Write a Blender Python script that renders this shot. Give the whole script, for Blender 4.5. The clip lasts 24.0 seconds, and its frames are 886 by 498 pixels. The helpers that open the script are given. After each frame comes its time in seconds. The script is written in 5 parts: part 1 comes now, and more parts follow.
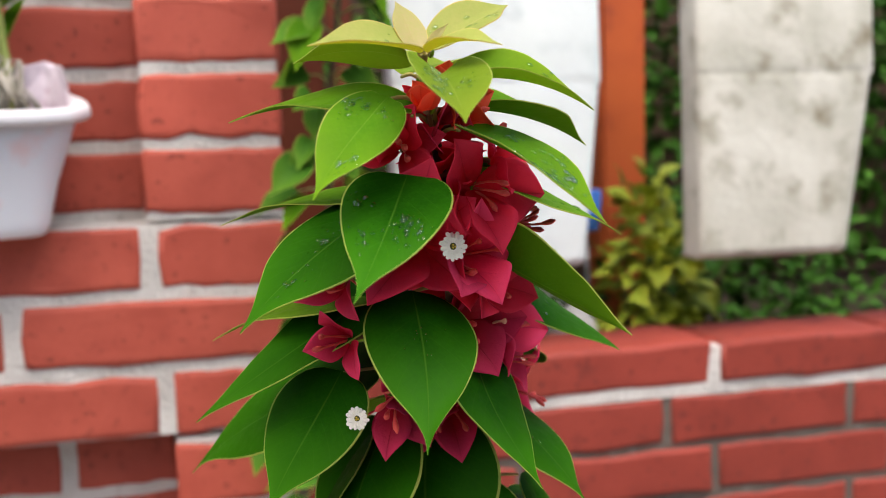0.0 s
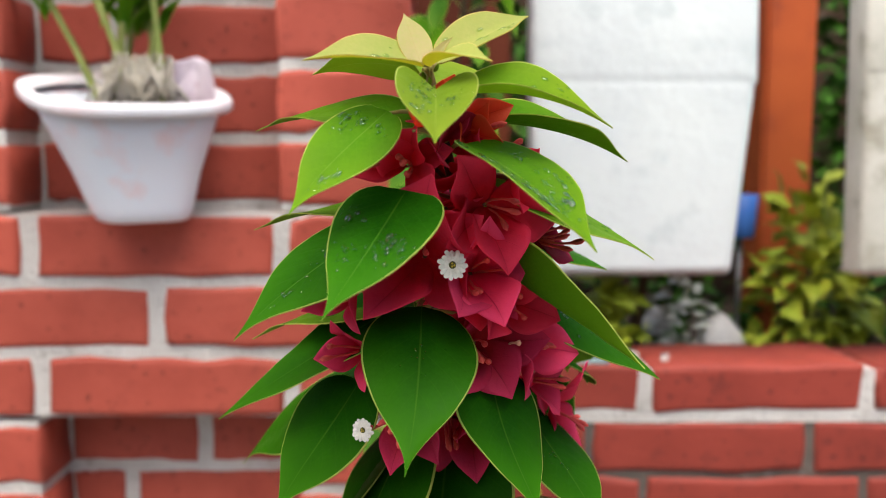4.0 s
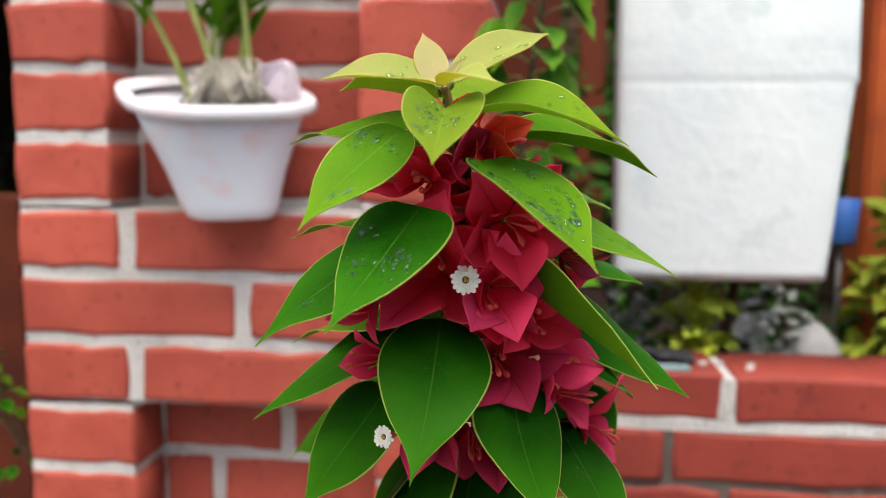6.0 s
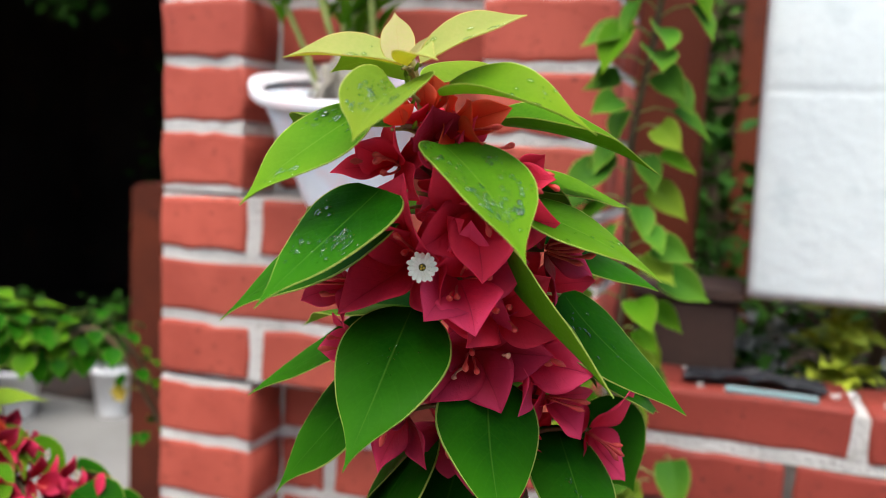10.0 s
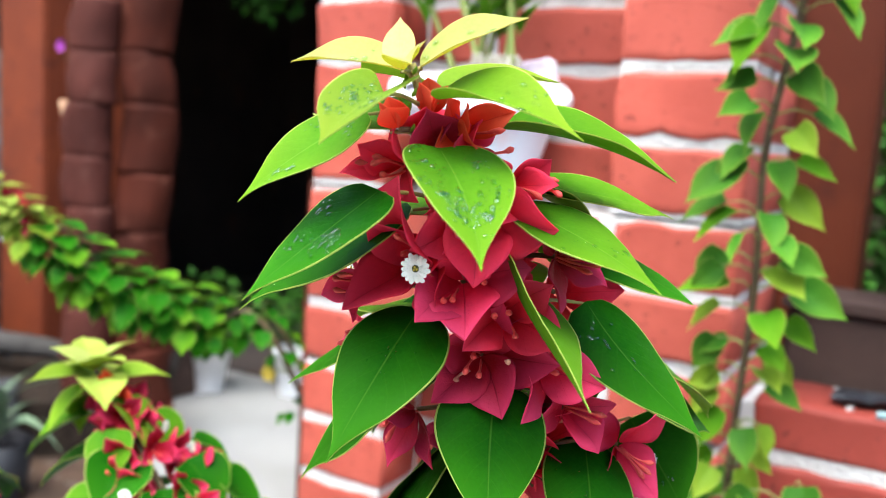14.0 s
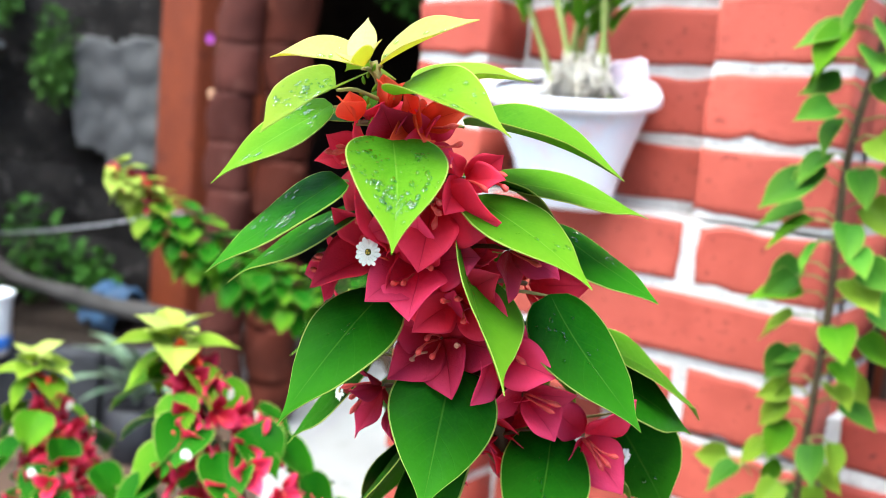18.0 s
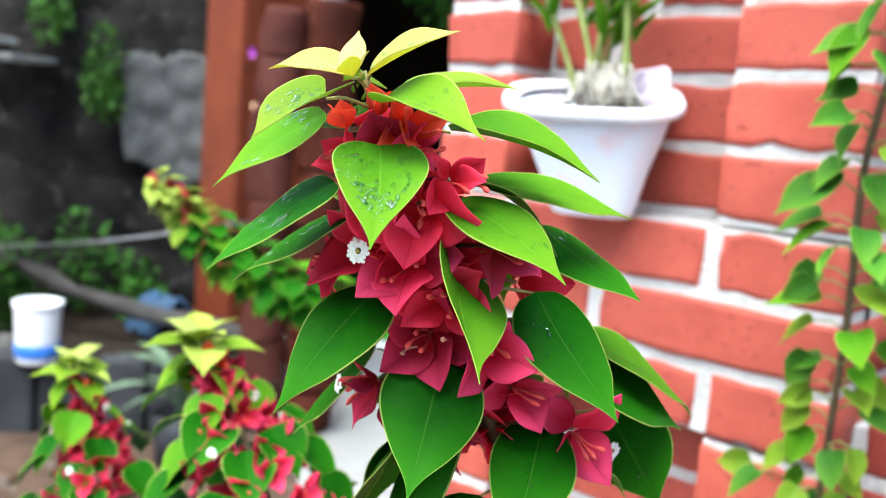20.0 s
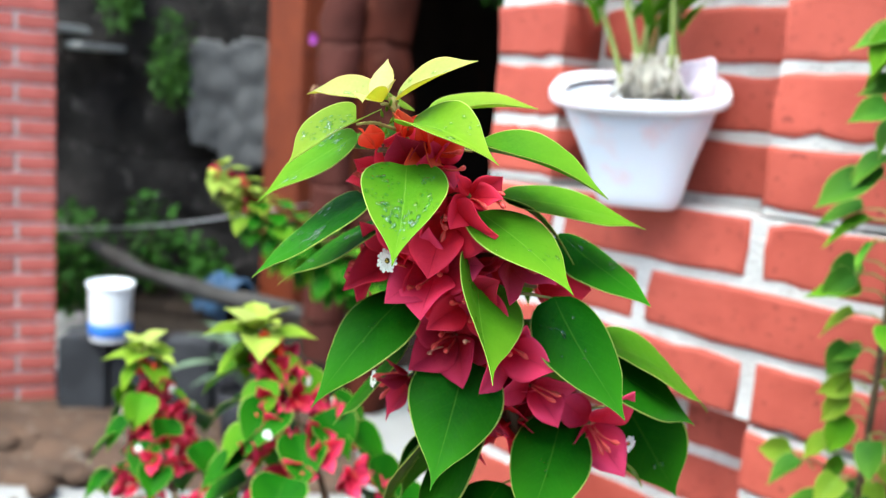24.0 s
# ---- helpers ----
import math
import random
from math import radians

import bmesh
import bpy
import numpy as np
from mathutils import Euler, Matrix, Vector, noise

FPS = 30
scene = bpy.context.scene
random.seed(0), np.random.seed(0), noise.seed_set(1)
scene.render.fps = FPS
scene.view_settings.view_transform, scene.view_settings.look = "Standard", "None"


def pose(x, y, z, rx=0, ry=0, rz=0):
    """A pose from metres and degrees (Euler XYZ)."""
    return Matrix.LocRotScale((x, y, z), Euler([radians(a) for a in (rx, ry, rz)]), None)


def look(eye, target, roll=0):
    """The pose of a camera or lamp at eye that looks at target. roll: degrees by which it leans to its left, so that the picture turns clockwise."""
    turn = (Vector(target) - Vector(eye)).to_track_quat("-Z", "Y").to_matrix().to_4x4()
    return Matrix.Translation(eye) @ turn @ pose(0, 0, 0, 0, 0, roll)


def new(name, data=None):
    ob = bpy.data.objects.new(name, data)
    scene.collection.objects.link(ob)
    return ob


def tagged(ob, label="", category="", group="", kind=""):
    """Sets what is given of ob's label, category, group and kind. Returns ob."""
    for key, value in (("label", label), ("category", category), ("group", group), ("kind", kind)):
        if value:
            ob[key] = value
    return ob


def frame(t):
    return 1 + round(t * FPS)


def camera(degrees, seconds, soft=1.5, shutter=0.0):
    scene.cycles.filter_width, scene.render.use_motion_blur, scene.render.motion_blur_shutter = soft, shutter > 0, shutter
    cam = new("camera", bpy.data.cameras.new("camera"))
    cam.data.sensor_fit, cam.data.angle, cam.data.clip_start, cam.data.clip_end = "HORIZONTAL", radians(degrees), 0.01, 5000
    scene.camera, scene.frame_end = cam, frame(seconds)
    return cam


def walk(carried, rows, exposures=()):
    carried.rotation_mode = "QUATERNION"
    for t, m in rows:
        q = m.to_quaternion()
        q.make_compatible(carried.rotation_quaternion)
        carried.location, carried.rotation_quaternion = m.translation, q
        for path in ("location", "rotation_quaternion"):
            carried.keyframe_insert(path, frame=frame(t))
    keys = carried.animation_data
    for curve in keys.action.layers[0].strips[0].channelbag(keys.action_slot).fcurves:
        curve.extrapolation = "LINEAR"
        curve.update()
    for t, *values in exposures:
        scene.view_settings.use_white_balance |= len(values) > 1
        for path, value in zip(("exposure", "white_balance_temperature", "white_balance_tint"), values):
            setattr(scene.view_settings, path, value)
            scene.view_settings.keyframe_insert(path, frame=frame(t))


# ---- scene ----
cam = camera(53.0, 24.0, soft=0.6)
# A close-up lens: the flower is sharp, the brickwork behind it soft.
cam.data.dof.use_dof = True
cam.data.dof.focus_distance = 0.302
cam.data.dof.aperture_fstop = 10.5
PATH = [
    (0, (0.041, 0.045, 1.152), (0.454, 1.99, 0.941), -1.6),
    (0.5, (0.052, 0.045, 1.154), (0.419, 1.999, 0.936), -1.4),
    (1, (0.06, 0.045, 1.155), (0.379, 2.006, 0.93), -1.1),
    (1.5, (0.064, 0.043, 1.153), (0.337, 2.011, 0.928), -0.8),
    (3.5, (0.092, 0.041, 1.151), (0.157, 2.029, 0.941), -0.2),
    (4, (0.098, 0.046, 1.159), (0.116, 2.033, 0.934), -0.0),
    (4.5, (0.109, 0.046, 1.159), (0.071, 2.033, 0.931), 0.1),
    (5, (0.125, 0.045, 1.15), (0.025, 2.031, 0.935), 0.1),
    (5.5, (0.127, 0.043, 1.158), (-0.035, 2.024, 0.937), 0.1),
    (6, (0.127, 0.043, 1.166), (-0.09, 2.018, 0.929), 0.4),
    (6.5, (0.134, 0.044, 1.162), (-0.132, 2.013, 0.935), 0.6),
    (7, (0.146, 0.049, 1.157), (-0.173, 2.011, 0.935), 0.7),
    (7.5, (0.147, 0.05, 1.166), (-0.207, 2.004, 0.927), 1.2),
    (8, (0.155, 0.055, 1.162), (-0.237, 2.002, 0.929), 1.4),
    (8.5, (0.174, 0.057, 1.154), (-0.283, 1.992, 0.937), 1.8),
    (9, (0.177, 0.058, 1.159), (-0.333, 1.979, 0.934), 2.2),
    (9.5, (0.179, 0.062, 1.163), (-0.373, 1.969, 0.927), 2.7),
    (10, (0.192, 0.065, 1.16), (-0.409, 1.959, 0.931), 2.7),
    (10.5, (0.197, 0.066, 1.154), (-0.462, 1.941, 0.933), 2.8),
    (12.5, (0.233, 0.083, 1.164), (-0.619, 1.874, 0.909), 3.0),
    (13, (0.237, 0.083, 1.161), (-0.656, 1.854, 0.909), 3.4),
    (13.5, (0.245, 0.086, 1.161), (-0.697, 1.832, 0.912), 3.6),
    (14, (0.247, 0.088, 1.165), (-0.734, 1.812, 0.908), 3.6),
    (14.5, (0.25, 0.088, 1.167), (-0.767, 1.79, 0.906), 3.8),
    (15, (0.258, 0.081, 1.16), (-0.798, 1.761, 0.908), 4.8),
    (15.5, (0.267, 0.085, 1.16), (-0.828, 1.738, 0.904), 5.1),
    (16, (0.272, 0.096, 1.168), (-0.858, 1.723, 0.895), 4.9),
    (16.5, (0.28, 0.082, 1.165), (-0.868, 1.697, 0.891), 5.2),
    (17, (0.293, 0.083, 1.156), (-0.875, 1.684, 0.89), 6.2),
    (17.5, (0.303, 0.107, 1.161), (-0.903, 1.678, 0.883), 5.9),
    (18, (0.308, 0.108, 1.169), (-0.928, 1.653, 0.881), 5.3),
    (18.5, (0.315, 0.099, 1.173), (-0.939, 1.631, 0.885), 4.8),
    (20.5, (0.341, 0.113, 1.168), (-0.991, 1.579, 0.894), 4.9),
    (21, (0.346, 0.116, 1.17), (-0.997, 1.57, 0.883), 4.8),
    (21.5, (0.348, 0.114, 1.174), (-1.005, 1.556, 0.875), 4.6),
    (22, (0.35, 0.133, 1.173), (-1.025, 1.552, 0.863), 4.6),
    (22.5, (0.352, 0.141, 1.172), (-1.039, 1.543, 0.857), 4.6),
    (23, (0.36, 0.116, 1.17), (-1.029, 1.521, 0.857), 4.7),
    (23.5, (0.362, 0.113, 1.172), (-1.04, 1.506, 0.863), 4.8),
    (24, (0.364, 0.098, 1.186), (-1.044, 1.48, 0.858), 4.2),
]

EXPOSURES = [(0.0, 0.7, 6500, 11), (5.0, 0.73, 6450, 9), (9.0, 0.72, 6250, 8), (10.5, 0.9, 6100, 7), (13.0, 1.46, 5850, 5), (18.0, 1.8, 5600, 2), (24.0, 1.56, 5600, -1)]
walk(cam, [(t, look(eye, target, roll)) for t, eye, target, roll in PATH], EXPOSURES)

# ---- sky and sun ----
world = bpy.data.worlds.new("overcast_sky")
scene.world = world
world.use_nodes = True
wn = world.node_tree.nodes
sky = wn.new("ShaderNodeTexSky")
sky.sky_type = "NISHITA"
sky.sun_disc = False
sky.sun_elevation, sky.sun_rotation = radians(62.5), radians(212)
sky.dust_density, sky.ozone_density = 6.0, 1.0
wn["Background"].inputs["Strength"].default_value = 0.15
world.node_tree.links.new(sky.outputs[0], wn["Background"].inputs["Color"])
sun = new("sun", bpy.data.lights.new("sun", "SUN"))
sun.data.energy, sun.data.angle, sun.data.color = 1.85, radians(30), (1.0, 0.96, 0.9)
sun.matrix_world = look((0.95, -1.52, 3.45), (0, 0, 0))

# ---- materials ----
def shader(name):
    m = bpy.data.materials.new(name)
    m.use_nodes = True
    return m, m.node_tree.nodes, m.node_tree.links, m.node_tree.nodes["Principled BSDF"]


def mixer(nd, ln, fac, a, b):
    mx = nd.new("ShaderNodeMix")
    mx.data_type = "RGBA"
    for sock, v in ((mx.inputs[0], fac), (mx.inputs[6], a), (mx.inputs[7], b)):
        if hasattr(v, "links"):
            ln.new(v, sock)
        else:
            sock.default_value = (*v, 1) if isinstance(v, tuple) else v
    return mx.outputs[2]


def ramp(nd, ln, src, lo, hi):
    r = nd.new("ShaderNodeMapRange")
    r.inputs[1].default_value, r.inputs[2].default_value = lo, hi
    ln.new(src, r.inputs[0])
    return r.outputs[0]


def calc(nd, ln, op, a, b=None):
    c = nd.new("ShaderNodeMath")
    c.operation = op
    for sock, v in zip(c.inputs, (a, b)):
        if v is None:
            continue
        if hasattr(v, "links"):
            ln.new(v, sock)
        else:
            sock.default_value = v
    return c.outputs[0]


def cloud(nd, ln, scale, detail=4, coord=None):
    n = nd.new("ShaderNodeTexNoise")
    n.inputs["Scale"].default_value, n.inputs["Detail"].default_value = scale, detail
    if coord is None:
        geo = nd.new("ShaderNodeNewGeometry")
        coord = geo.outputs["Position"]
    ln.new(coord, n.inputs["Vector"])
    return n.outputs["Fac"]


def surface(name, a, b, stain=None, big=6.0, fine=120.0, rough=0.8, bump=0.3, dist=0.002, vary=0.0, stain_at=(0.6, 0.75), metal=0.0, spec=0.3, speck=None):
    """A mottled surface: two colours at a large scale, stains, fine grain in relief, and a change from piece to piece."""
    m, nd, ln, bs = shader(name)
    col = mixer(nd, ln, ramp(nd, ln, cloud(nd, ln, big), 0.35, 0.65), a, b)
    grain = cloud(nd, ln, fine, 6)
    if stain:
        col = mixer(nd, ln, ramp(nd, ln, cloud(nd, ln, big * 2.3, 8), *stain_at), col, stain)
    if speck:
        col = mixer(nd, ln, ramp(nd, ln, cloud(nd, ln, fine * 0.45, 3), 0.64, 0.7), col, speck)
    if vary:
        info = nd.new("ShaderNodeObjectInfo")
        hs = nd.new("ShaderNodeHueSaturation")
        ln.new(col, hs.inputs["Color"])
        ln.new(calc(nd, ln, "ADD", calc(nd, ln, "MULTIPLY", info.outputs["Random"], vary), 1 - vary / 2), hs.inputs["Value"])
        col = hs.outputs[0]
    ln.new(col, bs.inputs["Base Color"])
    ln.new(calc(nd, ln, "ADD", calc(nd, ln, "MULTIPLY", grain, 0.2), rough - 0.1), bs.inputs["Roughness"])
    bs.inputs["Metallic"].default_value = metal
    bs.inputs["Specular IOR Level"].default_value = spec
    bp = nd.new("ShaderNodeBump")
    bp.inputs["Strength"].default_value, bp.inputs["Distance"].default_value = bump, dist
    ln.new(grain, bp.inputs["Height"])
    ln.new(bp.outputs[0], bs.inputs["Normal"])
    return m


def leafy(name, a, b, vein, rough=0.35, glow=0.3, veins=8.0, vary=0.25, relief=0.25, strength=0.5, big=90.0, spec=0.16, tip=None, thin=1.0, tip_at=(0.35, 1.05)):
    """Leaf or bract: midrib and side veins from the blade's own coordinates, mottling, some light through it."""
    m, nd, ln, bs = shader(name)
    uv = nd.new("ShaderNodeUVMap")
    sep = nd.new("ShaderNodeSeparateXYZ")
    ln.new(uv.outputs[0], sep.inputs[0])
    s, v = sep.outputs[0], sep.outputs[1]
    off = calc(nd, ln, "ABSOLUTE", calc(nd, ln, "SUBTRACT", v, 0.5))
    rib = calc(nd, ln, "SUBTRACT", 1.0, ramp(nd, ln, off, 0.004, 0.013))
    wav = calc(nd, ln, "SUBTRACT", calc(nd, ln, "MULTIPLY", s, veins), calc(nd, ln, "MULTIPLY", off, 4.5))
    side = calc(nd, ln, "ABSOLUTE", calc(nd, ln, "SUBTRACT", calc(nd, ln, "FRACT", wav), 0.5))
    side = calc(nd, ln, "MULTIPLY", calc(nd, ln, "SUBTRACT", 1.0, ramp(nd, ln, side, 0.0, 0.05)), 0.16)
    lines = calc(nd, ln, "MAXIMUM", rib, side)
    info = nd.new("ShaderNodeObjectInfo")
    blot = calc(nd, ln, "ADD", calc(nd, ln, "MULTIPLY", ramp(nd, ln, cloud(nd, ln, big, 5), 0.3, 0.7), 0.65), calc(nd, ln, "MULTIPLY", ramp(nd, ln, cloud(nd, ln, big * 9, 3), 0.35, 0.65), 0.35))
    col = mixer(nd, ln, blot, a, b)
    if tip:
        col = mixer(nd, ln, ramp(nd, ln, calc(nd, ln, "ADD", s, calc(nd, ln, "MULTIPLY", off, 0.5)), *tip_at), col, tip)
    col = mixer(nd, ln, calc(nd, ln, "MULTIPLY", lines, strength), col, vein)
    hs = nd.new("ShaderNodeHueSaturation")
    ln.new(col, hs.inputs["Color"])
    ln.new(calc(nd, ln, "ADD", calc(nd, ln, "MULTIPLY", info.outputs["Random"], vary), 1 - vary / 2), hs.inputs["Value"])
    ln.new(hs.outputs[0], bs.inputs["Base Color"])
    ln.new(calc(nd, ln, "ADD", calc(nd, ln, "MULTIPLY", cloud(nd, ln, big * 2.5, 4), 0.4), rough - 0.1), bs.inputs["Roughness"])
    bs.inputs["Specular IOR Level"].default_value = spec
    bp = nd.new("ShaderNodeBump")
    bp.inputs["Strength"].default_value, bp.inputs["Distance"].default_value = relief, 0.0008
    grain = cloud(nd, ln, 900, 3)
    quilt = calc(nd, ln, "ADD", calc(nd, ln, "MULTIPLY", grain, 0.35), calc(nd, ln, "MULTIPLY", cloud(nd, ln, 210, 3), 1.3))
    ln.new(calc(nd, ln, "SUBTRACT", quilt, lines), bp.inputs["Height"])
    ln.new(bp.outputs[0], bs.inputs["Normal"])
    tr = nd.new("ShaderNodeBsdfTranslucent")
    pale = nd.new("ShaderNodeGamma")
    pale.inputs["Gamma"].default_value = thin
    ln.new(hs.outputs[0], pale.inputs["Color"])
    ln.new(pale.outputs[0], tr.inputs["Color"])
    mx = nd.new("ShaderNodeMixShader")
    mx.inputs[0].default_value = glow
    ln.new(bs.outputs[0], mx.inputs[1])
    ln.new(tr.outputs[0], mx.inputs[2])
    ln.new(mx.outputs[0], nd["Material Output"].inputs[0])
    return m


M_BRICK = surface("red_painted_brick", (0.42, 0.083, 0.053), (0.35, 0.063, 0.04), (0.25, 0.042, 0.03), big=20, fine=260, rough=0.62, bump=0.35, dist=0.0015, vary=0.22, stain_at=(0.62, 0.85), speck=(0.2, 0.036, 0.024))
M_BRICK_LOW = surface("dark_red_painted_brick", (0.27, 0.043, 0.028), (0.22, 0.034, 0.022), (0.11, 0.02, 0.015), big=14, fine=260, rough=0.62, bump=0.45, dist=0.0015, vary=0.25, stain_at=(0.6, 0.85), speck=(0.12, 0.022, 0.016))
M_BRICK_FAR = surface("faded_red_brick", (0.46, 0.115, 0.09), (0.38, 0.09, 0.07), (0.27, 0.06, 0.05), big=14, fine=160, rough=0.75, bump=0.4, dist=0.0015, vary=0.3, stain_at=(0.6, 0.85))
M_MORTAR = surface("pale_mortar", (0.6, 0.585, 0.555), (0.45, 0.44, 0.415), (0.25, 0.215, 0.18), big=16, fine=160, rough=0.9, bump=0.8, dist=0.006, stain_at=(0.6, 0.8))
M_MORTAR_DARK = surface("dark_grey_mortar", (0.126, 0.105, 0.0882), (0.084, 0.0714, 0.063), (0.202, 0.185, 0.168), big=22, fine=220, rough=0.9, bump=0.6, dist=0.003)
M_CONCRETE = surface("grey_concrete_floor", (0.286, 0.277, 0.265), (0.227, 0.22, 0.21), (0.126, 0.119, 0.109), big=2.2, fine=90, rough=0.85, bump=0.3)
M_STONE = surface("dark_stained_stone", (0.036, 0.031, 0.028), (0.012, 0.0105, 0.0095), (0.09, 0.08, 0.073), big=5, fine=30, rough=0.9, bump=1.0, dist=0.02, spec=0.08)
M_ROCK = surface("weathered_grey_brown_wood", (0.085, 0.077, 0.07), (0.05, 0.045, 0.04), (0.022, 0.02, 0.018), big=7, fine=60, rough=0.9, bump=0.7, dist=0.008, spec=0.08)
M_GREYPLASTER = surface("pale_grey_render", (0.11, 0.107, 0.104), (0.075, 0.073, 0.071), (0.045, 0.043, 0.042), big=3, fine=60, rough=0.9, bump=0.5, dist=0.005)
M_CEMENT = surface("pale_cement", (0.3, 0.3, 0.29), (0.22, 0.22, 0.21), (0.14, 0.13, 0.12), big=9, fine=80, rough=0.9, bump=0.5, dist=0.003)
M_PURPLE = surface("purple_petal", (0.4, 0.06, 0.42), (0.32, 0.05, 0.36), big=60, fine=400, rough=0.6, bump=0.1)
M_ORANGE = surface("terracotta_painted_post", (0.185, 0.0378, 0.0118), (0.143, 0.0286, 0.0101), (0.0924, 0.0193, 0.0101), big=5, fine=100, rough=0.6, bump=0.2)
M_ORANGE_POST = surface("orange_painted_post", (0.6, 0.13, 0.035), (0.5, 0.1, 0.03), (0.34, 0.07, 0.03), big=9, fine=100, rough=0.6, bump=0.3)
M_TILE = surface("dark_red_clay", (0.085, 0.019, 0.01), (0.046, 0.011, 0.006), (0.11, 0.036, 0.022), big=5, fine=80, rough=0.75, bump=0.6, dist=0.006, vary=0.3, spec=0.12)
M_BOARD = surface("whitewashed_panel", (0.63, 0.69, 0.69), (0.59, 0.65, 0.66), (0.5, 0.57, 0.58), big=9, fine=45, rough=0.7, bump=0.5, dist=0.004)
M_BOARD_DIRTY = surface("weathered_white_panel", (0.56, 0.56, 0.5), (0.4, 0.4, 0.34), (0.18, 0.16, 0.1), big=10, fine=90, rough=0.8, bump=0.5, dist=0.003, stain_at=(0.52, 0.8))
M_POT_BODY = surface("bluish_white_plastic", (0.78, 0.86, 0.95), (0.84, 0.87, 0.94), (0.9, 0.64, 0.65), big=9, fine=60, rough=0.4, bump=0.05, spec=0.4, stain_at=(0.55, 0.75))
M_POT = surface("white_plastic_pot", (0.8, 0.79, 0.82), (0.74, 0.74, 0.78), (0.74, 0.5, 0.5), big=9, fine=60, rough=0.35, bump=0.05, spec=0.5, stain_at=(0.52, 0.85))
M_PALEPINK = surface("pale_pink_plastic", (0.75, 0.66, 0.72), (0.66, 0.55, 0.62), (0.6, 0.42, 0.5), big=30, fine=120, rough=0.4, bump=0.2, spec=0.5)
M_SOIL = surface("dark_soil", (0.036, 0.026, 0.019), (0.02, 0.0145, 0.011), big=30, fine=200, rough=0.95, bump=0.9, dist=0.004, spec=0.08)
M_DIRT = surface("brown_earth", (0.101, 0.063, 0.042), (0.063, 0.042, 0.0302), (0.168, 0.143, 0.118), big=9, fine=120, rough=0.95, bump=0.9, dist=0.006, spec=0.08)
M_BARK = surface("greenish_brown_stem", (0.12, 0.09, 0.04), (0.07, 0.045, 0.025), big=60, fine=400, rough=0.7, bump=0.5, dist=0.001)
M_TWIG = surface("reddish_young_stem", (0.2, 0.12, 0.04), (0.12, 0.05, 0.03), big=80, fine=500, rough=0.6, bump=0.3, dist=0.0005)
M_CANE = surface("yellow_green_cane", (0.302, 0.336, 0.101), (0.168, 0.235, 0.0504), (0.252, 0.185, 0.084), big=30, fine=200, rough=0.5, bump=0.2, dist=0.001)
M_ROOT = surface("pale_dry_roots", (0.5, 0.47, 0.4), (0.3, 0.27, 0.21), big=50, fine=300, rough=0.9, bump=0.5, dist=0.001)
# Near-black so the shed's unlit inside is held in the wall colour.
M_DARK = surface("near_black_shed_wall", (0.05, 0.036, 0.03), (0.026, 0.02, 0.018), (0.09, 0.04, 0.025), big=2.2, fine=60, rough=0.9, bump=0.3)
M_BLACK = surface("black_plastic", (0.012, 0.012, 0.014), (0.02, 0.02, 0.024), big=20, fine=150, rough=0.5, bump=0.2)
M_BLUE = surface("blue_plastic", (0.06, 0.2, 0.68), (0.08, 0.25, 0.74), big=20, fine=150, rough=0.4, bump=0.1)
M_WHITE = surface("white_plastic", (0.87, 0.88, 0.89), (0.83, 0.84, 0.85), (0.7, 0.7, 0.7), big=14, fine=100, rough=0.5, bump=0.1)
M_CLAY = surface("pale_clay", (0.5, 0.3, 0.18), (0.42, 0.24, 0.14), big=20, fine=150, rough=0.8, bump=0.2)
M_BROWN = surface("dark_brown_planter", (0.07, 0.04, 0.03), (0.045, 0.026, 0.02), big=12, fine=120, rough=0.7, bump=0.3)
M_WIRE = surface("galvanised_wire", (0.4, 0.4, 0.4), (0.3, 0.3, 0.3), big=40, fine=300, rough=0.4, bump=0.1, metal=0.8)
M_EARTHWALL = surface("grey_brown_wall", (0.168, 0.134, 0.118), (0.126, 0.101, 0.0924), big=3, fine=60, rough=0.9, bump=0.3)

# Leaf bases darker than tips: shade under the bracts put into the colour.
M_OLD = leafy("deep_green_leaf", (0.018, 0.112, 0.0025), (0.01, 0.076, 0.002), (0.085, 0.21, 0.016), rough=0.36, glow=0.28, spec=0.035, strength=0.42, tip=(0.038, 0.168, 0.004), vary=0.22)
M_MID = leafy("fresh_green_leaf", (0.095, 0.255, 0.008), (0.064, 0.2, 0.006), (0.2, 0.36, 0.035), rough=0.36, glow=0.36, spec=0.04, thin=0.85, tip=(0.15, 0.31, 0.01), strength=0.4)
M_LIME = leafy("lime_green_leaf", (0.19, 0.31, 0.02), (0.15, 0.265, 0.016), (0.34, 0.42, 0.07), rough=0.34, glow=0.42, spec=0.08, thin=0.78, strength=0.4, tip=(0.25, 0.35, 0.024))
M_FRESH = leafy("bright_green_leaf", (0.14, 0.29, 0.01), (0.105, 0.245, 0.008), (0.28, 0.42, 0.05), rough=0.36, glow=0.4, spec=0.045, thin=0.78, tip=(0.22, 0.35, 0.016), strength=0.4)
M_YOUNG = leafy("yellow_young_leaf", (0.5, 0.53, 0.15), (0.42, 0.5, 0.12), (0.6, 0.58, 0.2), rough=0.38, glow=0.48, spec=0.1)
M_TIPLEAF = leafy("bronze_tip_leaf", (0.56, 0.47, 0.24), (0.5, 0.5, 0.18), (0.52, 0.42, 0.16), rough=0.4, glow=0.45)
M_MARGIN = leafy("pale_leaf_margin", (0.46, 0.53, 0.11), (0.34, 0.44, 0.07), (0.46, 0.53, 0.11), rough=0.4, glow=0.4)
